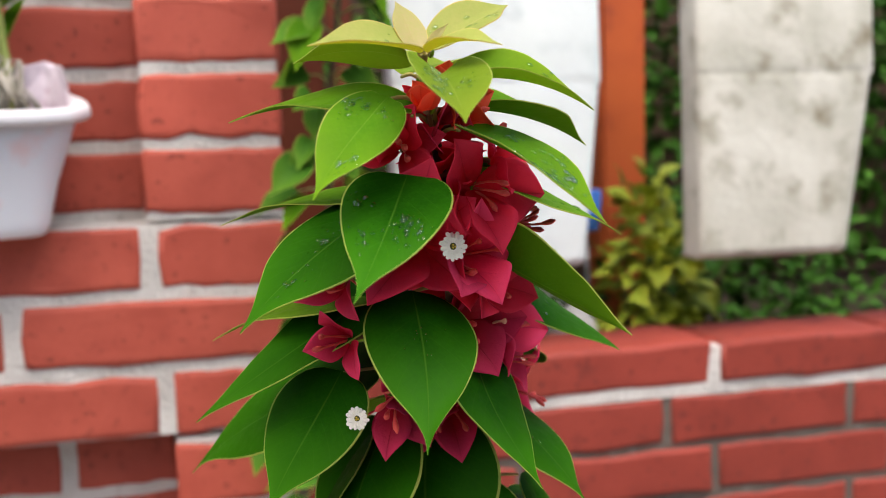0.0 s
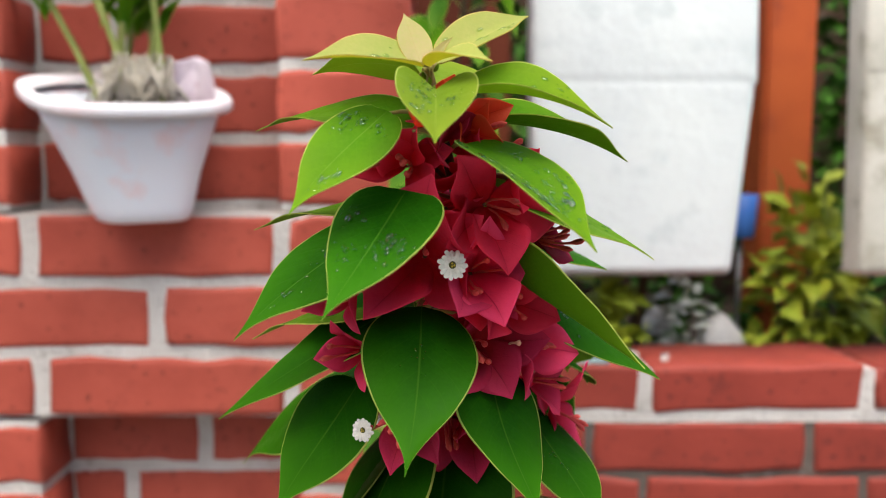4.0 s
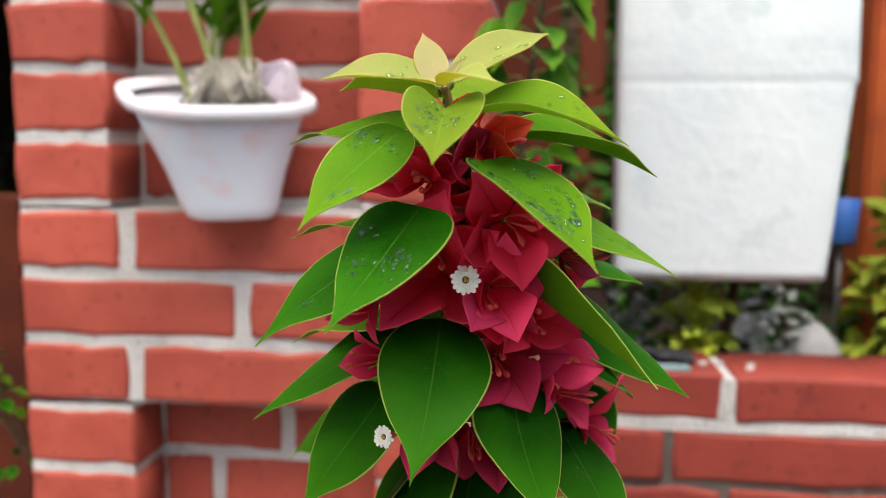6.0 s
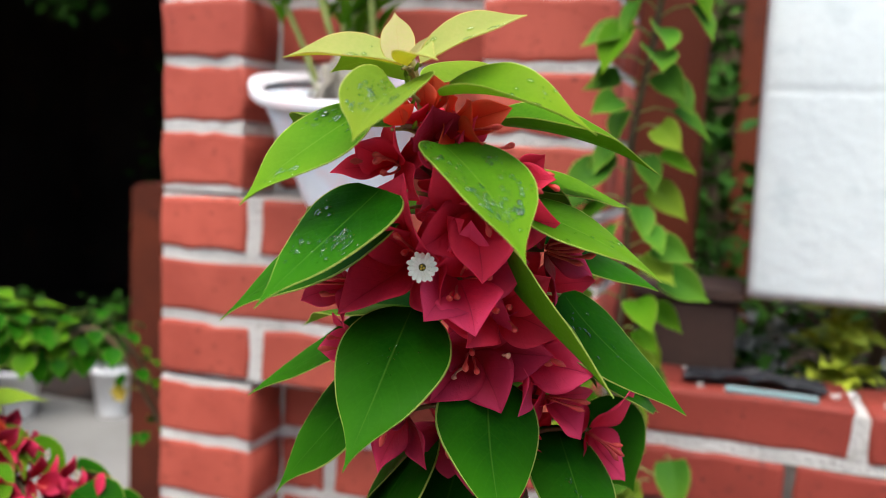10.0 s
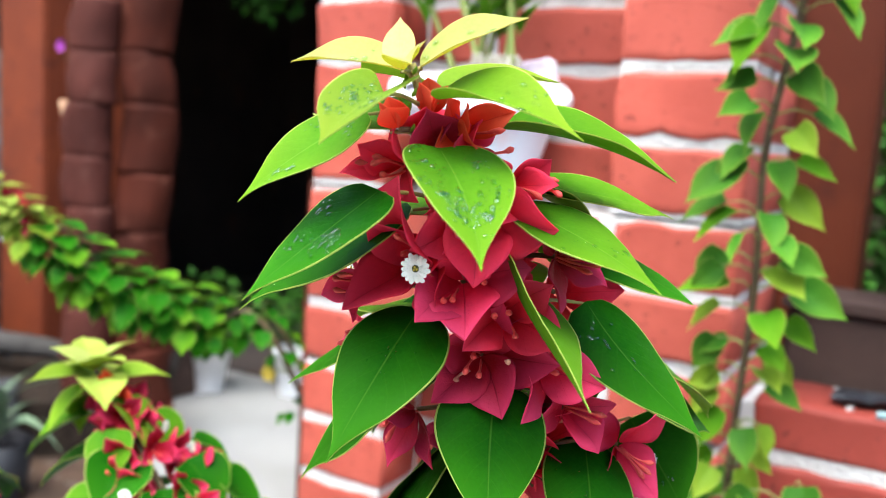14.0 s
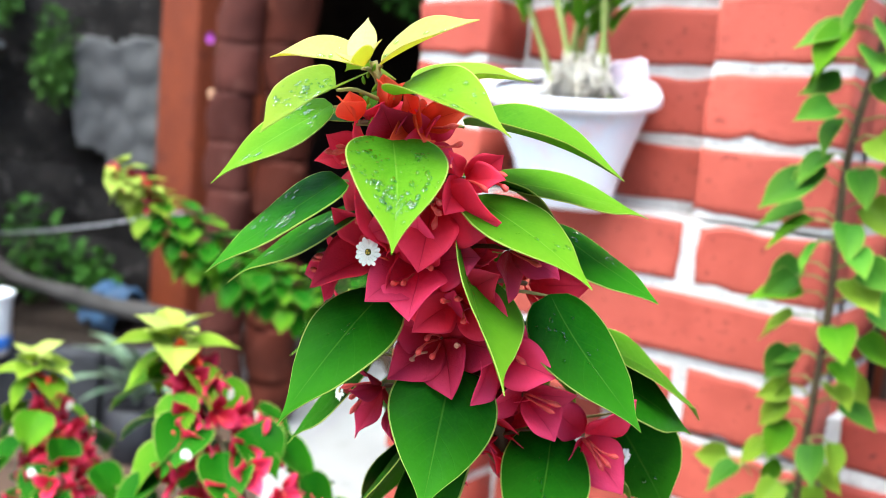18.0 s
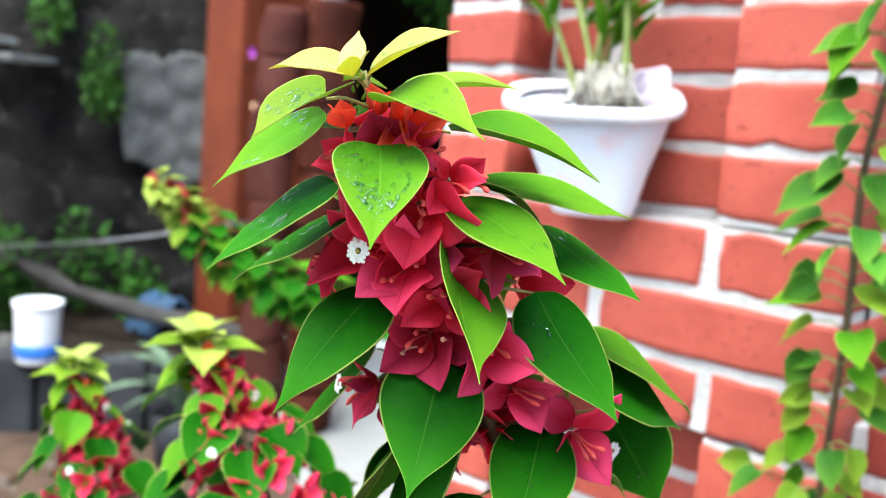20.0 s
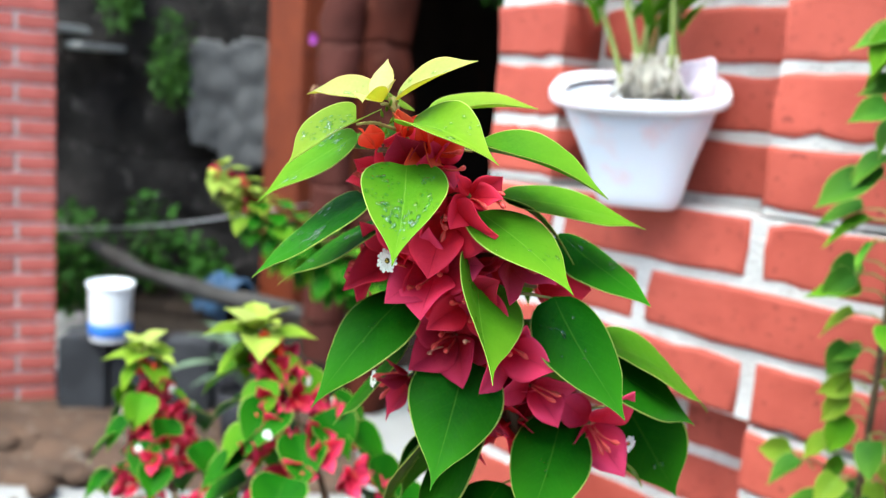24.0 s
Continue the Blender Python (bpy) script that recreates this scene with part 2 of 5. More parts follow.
# Undersides brighter and yellower: light through the leaf is partly put into colour.
M_UNDER_YOUNG = leafy("yellow_leaf_underside", (0.66, 0.53, 0.03), (0.6, 0.5, 0.025), (0.7, 0.58, 0.1), rough=0.45, glow=0.7, spec=0.06, thin=0.65)
M_UNDER = leafy("green_leaf_underside", (0.3, 0.42, 0.03), (0.24, 0.37, 0.025), (0.4, 0.48, 0.08), rough=0.45, glow=0.68, spec=0.06, thin=0.6)
M_RIM_YOUNG = leafy("cream_leaf_margin", (0.74, 0.6, 0.2), (0.66, 0.56, 0.16), (0.74, 0.6, 0.2), rough=0.4, glow=0.5)
M_BRACT = leafy("crimson_bract", (0.84, 0.017, 0.042), (0.63, 0.011, 0.028), (0.45, 0.012, 0.025), rough=0.42, glow=0.52, spec=0.12, veins=6, vary=0.25, strength=0.35, big=45, tip=(0.96, 0.068, 0.155), relief=0.8, thin=0.8, tip_at=(0.3, 0.95))
M_BRACT_PINK = leafy("magenta_bract", (0.8, 0.02, 0.066), (0.6, 0.012, 0.044), (0.45, 0.015, 0.05), rough=0.42, glow=0.48, spec=0.14, veins=6, vary=0.3, strength=0.35, big=45, tip=(0.95, 0.085, 0.22), relief=0.8, thin=0.8, tip_at=(0.25, 0.9))
# Deeper crimson; on the lower heads it stands in for shade.
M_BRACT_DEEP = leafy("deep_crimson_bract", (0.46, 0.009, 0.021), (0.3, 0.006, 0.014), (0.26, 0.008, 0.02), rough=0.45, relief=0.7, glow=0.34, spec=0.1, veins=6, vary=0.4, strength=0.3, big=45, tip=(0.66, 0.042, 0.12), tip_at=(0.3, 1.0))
M_CROWN = leafy("pale_lime_leaf", (0.42, 0.5, 0.085), (0.34, 0.44, 0.06), (0.5, 0.55, 0.1), rough=0.4, glow=0.42, spec=0.08)
M_BRACT_RED = leafy("scarlet_young_bract", (0.95, 0.09, 0.03), (0.88, 0.06, 0.025), (0.52, 0.02, 0.014), rough=0.5, glow=0.5, veins=6, vary=0.25, strength=0.5, big=60, tip=(0.98, 0.18, 0.09), relief=0.45)
M_TUBE = surface("rosy_flower_tube", (0.72, 0.09, 0.07), (0.6, 0.05, 0.05), (0.75, 0.2, 0.13), big=300, fine=800, rough=0.5, bump=0.2, dist=0.0003)
M_TUBE_PALE = surface("pale_withered_tube", (0.62, 0.3, 0.2), (0.5, 0.2, 0.14), big=300, fine=800, rough=0.6, bump=0.2, dist=0.0003)
M_PETAL = surface("cream_white_petal", (0.86, 0.84, 0.76), (0.8, 0.78, 0.68), big=400, fine=900, rough=0.6, bump=0.2, dist=0.0003)
M_ANTHER = surface("yellow_anther", (0.6, 0.45, 0.05), (0.5, 0.36, 0.04), big=300, fine=800, rough=0.6, bump=0.2, dist=0.0003)
M_STALK = surface("green_leaf_stalk", (0.4, 0.38, 0.1), (0.28, 0.22, 0.07), big=80, fine=500, rough=0.6, bump=0.3, dist=0.0005)
M_EYE = surface("olive_throat", (0.1, 0.09, 0.015), (0.07, 0.07, 0.015), big=300, fine=800, rough=0.6, bump=0.2, dist=0.0003)
M_VINE = leafy("vine_leaf", (0.062, 0.19, 0.016), (0.04, 0.14, 0.011), (0.17, 0.3, 0.04), rough=0.4, glow=0.28, spec=0.06, vary=0.5, strength=0.4, tip=(0.12, 0.26, 0.02))
M_CLAYRED = surface("worn_terracotta", (0.1, 0.021, 0.009), (0.055, 0.013, 0.007), (0.03, 0.009, 0.006), big=6, fine=80, rough=0.75, bump=0.5, dist=0.004, spec=0.15)
M_TILE_PALE = surface("mauve_brown_clay", (0.095, 0.028, 0.02), (0.06, 0.017, 0.012), (0.12, 0.046, 0.033), big=5, fine=80, rough=0.7, bump=0.6, dist=0.006, vary=0.3, spec=0.15)
M_TEAL = surface("pale_teal_plastic", (0.3, 0.42, 0.42), (0.24, 0.35, 0.36), (0.2, 0.22, 0.22), big=30, fine=200, rough=0.5, bump=0.2)
M_TARP = surface("faded_blue_sheet", (0.04, 0.09, 0.17), (0.03, 0.06, 0.11), big=12, fine=100, rough=0.5, bump=0.2)
M_BLOCK = surface("grey_concrete_block", (0.055, 0.055, 0.058), (0.034, 0.034, 0.036), (0.03, 0.03, 0.03), big=8, fine=70, rough=0.9, bump=0.7, dist=0.004, vary=0.5, spec=0.08)
M_FARLEAF = surface("garden_leaf", (0.05, 0.145, 0.015), (0.024, 0.074, 0.009), (0.11, 0.22, 0.026), big=18, fine=200, rough=0.5, bump=0.2, vary=0.3, spec=0.08)
M_YELLOWLEAF = surface("yellow_green_garden_leaf", (0.36, 0.42, 0.03), (0.25, 0.33, 0.03), (0.5, 0.43, 0.04), big=18, fine=200, rough=0.5, bump=0.2)
M_PALELEAF = surface("pale_whitish_leaf", (0.6, 0.6, 0.55), (0.45, 0.47, 0.4), (0.3, 0.36, 0.2), big=18, fine=200, rough=0.6, bump=0.2)
M_GREYLEAF = surface("grey_green_leaf", (0.16, 0.22, 0.13), (0.1, 0.16, 0.09), big=18, fine=200, rough=0.6, bump=0.2)
M_FERN = surface("fern_green", (0.085, 0.21, 0.018), (0.035, 0.1, 0.01), big=18, fine=200, rough=0.6, bump=0.2)
M_DROP, nd_, ln_, bs_ = shader("water")
nd_.remove(bs_)
clear_, gloss_, fres_, both_ = (nd_.new(k) for k in ("ShaderNodeBsdfTransparent", "ShaderNodeBsdfGlossy", "ShaderNodeLayerWeight", "ShaderNodeMixShader"))
clear_.inputs[0].default_value = (0.72, 0.84, 0.6, 1)
gloss_.inputs["Roughness"].default_value = 0.03
fres_.inputs["Blend"].default_value = 0.35
ln_.new(calc(nd_, ln_, "MULTIPLY", fres_.outputs["Facing"], 0.4), both_.inputs[0])
ln_.new(clear_.outputs[0], both_.inputs[1])
ln_.new(gloss_.outputs[0], both_.inputs[2])
ln_.new(both_.outputs[0], nd_["Material Output"].inputs[0])


# ---- mesh helpers ----
def spot(ob):
    p = Vector((0, 0, 0))
    while ob:
        p += ob.location
        ob = ob.parent
    return p


def thing(name, at, label, category, group="", kind=""):
    ob = new(name)
    ob.empty_display_size = 0.05
    ob.location = at
    return tagged(ob, label, category, group, kind)


def part(name, bm, material, parent=None, label="", kind=""):
    """Links a mesh, made in the world's coordinates, as one object under its thing or part."""
    if parent is not None:
        bmesh.ops.translate(bm, verts=bm.verts, vec=-spot(parent))
    me = bpy.data.meshes.new(name)
    bm.to_mesh(me)
    bm.free()
    for m in material if isinstance(material, (list, tuple)) else (material,):
        me.materials.append(m)
    ob = new(name, me)
    ob.parent = parent
    return tagged(ob, label, "", "", kind)


def smooth(bm):
    for f in bm.faces:
        f.smooth = True
    return bm


def box(bm, lo, hi, bevel=0.0, jitter=0.0, rnd=random):
    got = bmesh.ops.create_cube(bm, size=1)["verts"]
    for v in got:
        v.co = Vector([(lo[i] + hi[i]) / 2 + v.co[i] * (hi[i] - lo[i]) + rnd.uniform(-jitter, jitter) for i in range(3)])
    if bevel:
        edges = list({e for v in got for e in v.link_edges})
        bmesh.ops.bevel(bm, geom=edges, offset=bevel, segments=2, affect="EDGES", clamp_overlap=True)
    return bm


def tube(bm, pts, radii, sides=8, cap=True):
    """A tube along points, with one radius a point."""
    pts = [Vector(p) for p in pts]
    rings = []
    side = None
    for i, p in enumerate(pts):
        d = (pts[min(i + 1, len(pts) - 1)] - pts[max(i - 1, 0)]).normalized()
        if side is None:
            side = d.orthogonal().normalized()
        side = (side - d * side.dot(d)).normalized()
        up = d.cross(side)
        rings.append([bm.verts.new(p + (side * math.cos(a) + up * math.sin(a)) * radii[i]) for a in [2 * math.pi * k / sides for k in range(sides)]])
    for a, b in zip(rings, rings[1:]):
        for k in range(sides):
            bm.faces.new((a[k], a[(k + 1) % sides], b[(k + 1) % sides], b[k])).smooth = True
    if cap:
        bm.faces.new(rings[0][::-1])
        bm.faces.new(rings[-1])
    return bm


def curve(pts, n):
    """n points on a smooth line through pts."""
    pts = [Vector(p) for p in pts]
    ext = [pts[0] * 2 - pts[1], *pts, pts[-1] * 2 - pts[-2]]
    out = []
    for k in range(n):
        u = k / (n - 1) * (len(pts) - 1)
        i = min(int(u), len(pts) - 2)
        f = u - i
        a, b, c, d = ext[i : i + 4]
        out.append(0.5 * (2 * b + (c - a) * f + (2 * a - 5 * b + 4 * c - d) * f * f + (3 * b - a - 3 * c + d) * f**3))
    return out


FINE = (-1, -0.8, -0.6, -0.4, -0.2, 0, 0.2, 0.4, 0.6, 0.8, 1)
ACROSS = (-1, -0.968, -0.62, -0.3, 0, 0.3, 0.62, 0.968, 1)


class Blade:
    """The shape of one leaf or bract between its base and tip; hint: where its upper face looks."""

    def __init__(self, base, tip, hint, half=0.3, bow=0.1, fold=16, roll=0, sharp=1.15, rise=0.62, wave=0.02, twist=0, seed=0, curl=0.0, lobe=0.0, quilt=0.0, cup=0.0, sway=0.0, drip=0.42):
        self.drip = drip
        self.curl, self.lobe, self.quilt, self.cup, self.sway = curl, lobe, quilt, cup, sway
        self.b, self.t = Vector(base), Vector(tip)
        self.long = (self.t - self.b).length
        self.ax = (self.t - self.b) / self.long
        h = Vector(hint)
        n = (h - self.ax * h.dot(self.ax)).normalized()
        self.n = Matrix.Rotation(radians(roll), 3, self.ax) @ n
        self.half, self.bow, self.fold, self.sharp, self.rise, self.wave, self.twist, self.seed = half, bow, radians(fold), sharp, rise, wave, radians(twist), seed
        peak = rise / (rise + sharp)
        self.top = peak**rise * (1 - peak) ** sharp

    def at(self, s, v):
        n = Matrix.Rotation(self.twist * (s - 0.4), 3, self.ax) @ self.n
        side = self.ax.cross(n)
        w = self.half * self.long * max(s**self.rise * (1 - s) ** self.sharp / self.top * (1 - self.drip * min(1.0, max(0.0, (s - 0.66) / 0.26)) ** 1.5), 0.006)
        arch = self.bow * self.long * (4 * s * (1 - s) * (1 - 0.35 * s))
        ripple = self.wave * self.long * math.sin(7 * s + 5 * self.seed + (2 if v > 0 else 0)) * abs(v) ** 2 * min(1, 4 * s * (1 - s))
        quilt = self.quilt * self.long * math.cos(2 * math.pi * (7 * s - 1.6 * abs(v))) * abs(v) * (1.1 - abs(v)) * min(1, 5 * s * (1 - s))
        up = abs(v) ** 1.35 * w * math.sin(self.fold) - self.cup * w * v * v + arch + ripple + quilt - self.curl * self.long * s**4
        back = -0.16 * w * abs(v) ** 2 * max(0, 1 - 4 * s) - self.lobe * w * abs(v) * max(0, 1 - 2.2 * s)
        return self.b + self.ax * (self.long * s + back) + n * up + side * (v * w * math.cos(self.fold) + self.sway * self.long * (s**3 - s))

    def mesh(self, rows=14, thick=0.00035, margin=True, across=ACROSS, under=0):
        bm = bmesh.new()
        uv = bm.loops.layers.uv.new("blade")
        top = [[bm.verts.new(self.at(i / rows, v)) for v in across] for i in range(rows + 1)]
        low = [[bm.verts.new(self.at(i / rows, v) - self.n * thick) for v in across] for i in range(rows + 1)]
        spots = {}
        for i in range(rows + 1):
            for j, v in enumerate(across):
                spots[top[i][j]] = spots[low[i][j]] = (i / rows, v * 0.5 + 0.5)
        last = len(across) - 2
        for i in range(rows):
            for j in range(last + 1):
                for g, flip in ((top, False), (low, True)):
                    q = (g[i][j], g[i + 1][j], g[i + 1][j + 1], g[i][j + 1])
                    f = bm.faces.new(q if flip else q[::-1])
                    f.smooth = True
                    f.material_index = 1 if margin and j in (0, last) else under if g is low else 0
            for j in (0, -1):
                q = (top[i][j], top[i + 1][j], low[i + 1][j], low[i][j])
                f = bm.faces.new(q if j == 0 else q[::-1])
                f.material_index = 1 if margin else 0
        for f in bm.faces:
            for lp in f.loops:
                lp[uv].uv = spots[lp.vert]
        return bm


def drops(blade, count, seed, lo=0.12, hi=0.7):
    """Rain drops lying on a leaf."""
    rnd = random.Random(seed)
    bm = bmesh.new()
    nests = [(rnd.uniform(lo, hi), rnd.uniform(-0.7, 0.7)) for _ in range(max(3, count // 7))]
    for _ in range(int(count * 1.7)):
        cs, cv = rnd.choice(nests)
        s, v = min(max(rnd.gauss(cs, 0.055), 0.06), 0.85), min(max(rnd.gauss(cv, 0.17), -0.88), 0.88)
        c, r = blade.at(s, v), rnd.choice((0.0003, 0.0003, 0.0004, 0.0004, 0.0005, 0.0006, 0.0008, 0.001))
        a, b = blade.at(s + 0.02, v) - c, blade.at(s, v + 0.05) - c
        n = a.cross(b).normalized()
        if n.dot(blade.n) < 0:
            n.negate()
        a.normalize()
        b = n.cross(a)
        stretch = rnd.uniform(0.8, 1.9)
        rings = [[bm.verts.new(c + (a * math.cos(t) * stretch + b * math.sin(t)) * r * k + n * r * h) for t in [math.pi * 2 * q / 7 for q in range(7)]] for k, h in ((1, -0.2), (0.9, 0.2), (0.5, 0.4))]
        tip = bm.verts.new(c + n * r * 0.47)
        for x, y in zip(rings, rings[1:]):
            for q in range(7):
                bm.faces.new((x[q], x[(q + 1) % 7], y[(q + 1) % 7], y[q])).smooth = True
        for q in range(7):
            bm.faces.new((rings[2][q], rings[2][(q + 1) % 7], tip)).smooth = True
    return bm


def chunk(size, seed, bevel):
    """One brick with worn edges round its middle, as mesh data to share."""
    rnd = random.Random(seed)
    w, d, h = (x / 2 for x in size)
    cut = min(0.0028, h * 0.3)
    rim = []
    for (x0, z0), (x1, z1), n in (((-w + cut, -h), (w - cut, -h), 7), ((w, -h + cut), (w, h - cut), 3), ((w - cut, h), (-w + cut, h), 7), ((-w, h - cut), (-w, -h + cut), 3)):
        for k in range(n):
            u = k / (n - 1)
            rim.append((x0 + (x1 - x0) * u + rnd.gauss(0, 0.0012), z0 + (z1 - z0) * u + rnd.gauss(0, 0.0014)))
    bm = bmesh.new()
    rings = [[bm.verts.new((x, d, z)) for x, z in rim], [bm.verts.new((x, -d + bevel * rnd.uniform(0.7, 1.5), z)) for x, z in rim],
             [bm.verts.new((math.copysign(max(abs(x) - bevel * 0.5, 0), x), -d + bevel * 0.22, math.copysign(max(abs(z) - bevel * 0.5, 0), z))) for x, z in rim],
             [bm.verts.new((math.copysign(max(abs(x) - bevel * 1.6, 0), x), -d + rnd.uniform(-0.0004, 0.0004), math.copysign(max(abs(z) - bevel * 1.6, 0), z))) for x, z in rim]]
    n = len(rim)
    for a, b in zip(rings, rings[1:]):
        for k in range(n):
            bm.faces.new((a[k], a[(k + 1) % n], b[(k + 1) % n], b[k])).smooth = True
    bm.faces.new(rings[0])
    bm.faces.new(rings[-1][::-1])
    bmesh.ops.recalc_face_normals(bm, faces=bm.faces[:])
    me = bpy.data.meshes.new("brick")
    bm.to_mesh(me)
    bm.free()
    return me


CHUNKS = {}


def brick(lo, hi, parent, material=None, bevel=0.004):
    size = tuple(round(b - a, 3) for a, b in zip(lo, hi))
    pick = random.randrange(3)
    key = (size, pick, (material or M_BRICK).name)
    if key not in CHUNKS:
        CHUNKS[key] = chunk(size, len(CHUNKS), bevel)
        CHUNKS[key].materials.append(material or M_BRICK)
    ob = new("brick", CHUNKS[key])
    ob.parent = parent
    ob.location = Vector([(a + b) / 2 for a, b in zip(lo, hi)]) - spot(parent)
    ob.rotation_euler = (random.uniform(-0.008, 0.008), random.uniform(-0.006, 0.006), random.uniform(-0.01, 0.01))
    return ob


def scatter(centre, spread, count, size, seed, wide=0.33):
    """Many small folded leaves within an uneven round space, as one mesh."""
    rnd = random.Random(seed)
    verts, faces = [], []
    c = Vector(centre)
    for _ in range(count):
        d = Vector((rnd.gauss(0, 1), rnd.gauss(0, 1), rnd.gauss(0, 1))).normalized() * rnd.random() ** 0.45
        p = c + Vector((d.x * spread[0], d.y * spread[1], d.z * spread[2]))
        p += Vector((noise.noise(p * 6), noise.noise(p * 6 + Vector((9, 0, 0))), noise.noise(p * 6 + Vector((0, 9, 0))))) * spread[0] * 0.35
        ax = (d + Vector((rnd.uniform(-1, 1), rnd.uniform(-1, 1), rnd.uniform(-0.9, 0.4)))).normalized()
        n = Vector((rnd.uniform(-0.6, 0.6), rnd.uniform(-0.6, 0.6), 1))
        n = (n - ax * n.dot(ax)).normalized()
        side, ln2 = ax.cross(n), size * rnd.uniform(0.6, 1.25)
        k = len(verts)
        verts += [p, p + ax * ln2 * 0.35 + side * ln2 * wide + n * ln2 * 0.1, p + ax * ln2 * 0.4, p + ax * ln2 * 0.35 - side * ln2 * wide + n * ln2 * 0.1, p + ax * ln2 - n * ln2 * 0.12,
                  p + ax * ln2 * 0.7 + side * ln2 * wide * 0.6 + n * ln2 * 0.05, p + ax * ln2 * 0.7 - side * ln2 * wide * 0.6 + n * ln2 * 0.05, p + ax * ln2 * 0.72]
        faces += [(k, k + 1, k + 2), (k, k + 2, k + 3), (k + 1, k + 5, k + 7, k + 2), (k + 2, k + 7, k + 6, k + 3), (k + 5, k + 4, k + 7), (k + 7, k + 4, k + 6)]
    me = bpy.data.meshes.new("leaves")
    me.from_pydata([tuple(v) for v in verts], [], faces)
    bm = bmesh.new()
    bm.from_mesh(me)
    bpy.data.meshes.remove(me)
    return bm


# ---- ground ----
bm = bmesh.new()
bmesh.ops.create_grid(bm, x_segments=2, y_segments=2, size=300)
ground = tagged(part("ground", bm, M_CONCRETE), "pale grey worn concrete yard", "ground", kind="structure")

# unseen walls added behind the camera to hold low light off the brickwork
house = thing("house", (0, -3.6, 0), "unseen plain walls added behind the camera to cut low sky light", "house", kind="structure")
part("wall", box(bmesh.new(), (-5.0, -3.7, 0), (5.0, -3.5, 2.4), 0.01), M_EARTHWALL, house)
part("wall", box(bmesh.new(), (4.8, -3.5, 0), (5.0, 3.0, 2.0), 0.01), M_EARTHWALL, house)

# ---- brick pier with two shallow niches ----
P, GAP, FRONT, NICHE, BACK = 0.0755, 0.0112, 0.972, 1.046, 1.2
X0, X1 = -0.453, 0.074
pier = thing("wall_1", (-0.19, 1.09, 0), "red painted brick pier with pale mortar and shallow niches", "brick pier", kind="structure")
TOPROW = 12


def joint(k):
    """The height of the mortar line k; lines 0 to 5 are those round the ledge."""
    return 1.2455 - k * P


bm = bmesh.new()
rec = 0.003
box(bm, (X0 + rec, NICHE + rec, 0.0), (X1 - rec, BACK, joint(-TOPROW)))
for lo, hi, z0, z1 in ((X0, -0.342, joint(2), joint(-TOPROW)), (-0.065, X1, joint(2), joint(-TOPROW)), (X0, X1, joint(5) + 0.006, joint(2) - 0.004), (X0, -0.325, 0.0, joint(5)), (-0.05, X1, 0.0, joint(5))):
    box(bm, (lo + rec, FRONT + rec, z0), (hi - rec, NICHE + 0.02, z1))
part("mortar", bm, M_MORTAR, pier, "rough pale grey mortar")
for k in range(-TOPROW, 17):
    za, zb = joint(k + 1) + GAP / 2, joint(k) - GAP / 2
    if zb < 0.02:
        break
    za = max(za, 0.0)
    if k < 2:
        spans = [(X0, -0.342, FRONT), (-0.065, X1, FRONT)]
    elif k == 2:
        spans = [(X0, -0.335, FRONT), (-0.318, -0.072, FRONT), (-0.055, X1, FRONT)]
    elif k == 3:
        spans = [(X0, -0.204, FRONT), (-0.187, X1, FRONT)]
    elif k == 4:
        spans = [(X0, -0.33, FRONT), (-0.313, -0.064, FRONT), (-0.047, X1, FRONT)]
    else:
        spans = [(X0, -0.325, FRONT), (-0.05, X1, FRONT)]
    if k < 2 or k > 4:
        cut = (-0.25 if k % 2 else -0.2) if k < 2 else (-0.168 if k % 2 else -0.255)
        left, right = (-0.338, -0.07) if k < 2 else (-0.321, -0.055)
        spans += [(left, cut - 0.008, NICHE), (cut + 0.008, right, NICHE)]
    for a, b, y in spans:
        brick((a, y + random.uniform(-0.0015, 0.0015), za), (b, y + 0.082, zb), pier)
    # the return faces
    for xa, xb in ((X1 - 0.06, X1), (X0, X0 + 0.06)):
        brick((xa, FRONT + 0.085, za), (xb, BACK, zb), pier)
bm = box(bmesh.new(), (X0 - 0.02, FRONT - 0.02, joint(-TOPROW)), (X1 + 0.02, BACK + 0.02, joint(-TOPROW) + 0.05), 0.006)
part("coping", bm, M_MORTAR, pier, "pale cement cap")

# ---- low garden wall ----
LP, LTOP, LY = 0.0675, 0.909, 1.047
low = thing("wall_2", (1.2, 1.1, 0), "low red painted brick garden wall with pale mortar", "garden wall", kind="structure")
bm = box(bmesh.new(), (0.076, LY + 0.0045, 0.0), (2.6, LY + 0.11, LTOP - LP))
part("mortar", bm, M_MORTAR_DARK, low, "dark grey mortar below the top course")
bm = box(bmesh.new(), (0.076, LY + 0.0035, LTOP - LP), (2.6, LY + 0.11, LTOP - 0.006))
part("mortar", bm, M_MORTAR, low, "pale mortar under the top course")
for k in range(14):
    zb = LTOP - k * LP
    za = max(zb - (0.053 if k == 0 else 0.0595), 0.0)
    side = 0.0075 if k == 0 else 0.005
    if zb < 0.02:
        break
    x = (0.342 if k % 2 == 0 else 0.277) - 0.26 + (random.uniform(-0.006, 0.006) if k > 2 else 0) - 0.26
    while x < 2.55:
        a, b = max(x + side, 0.08), min(x + 0.26 - side, 2.6)
        if b - a > 0.03:
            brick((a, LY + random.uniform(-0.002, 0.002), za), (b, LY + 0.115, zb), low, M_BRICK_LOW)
        x += 0.26

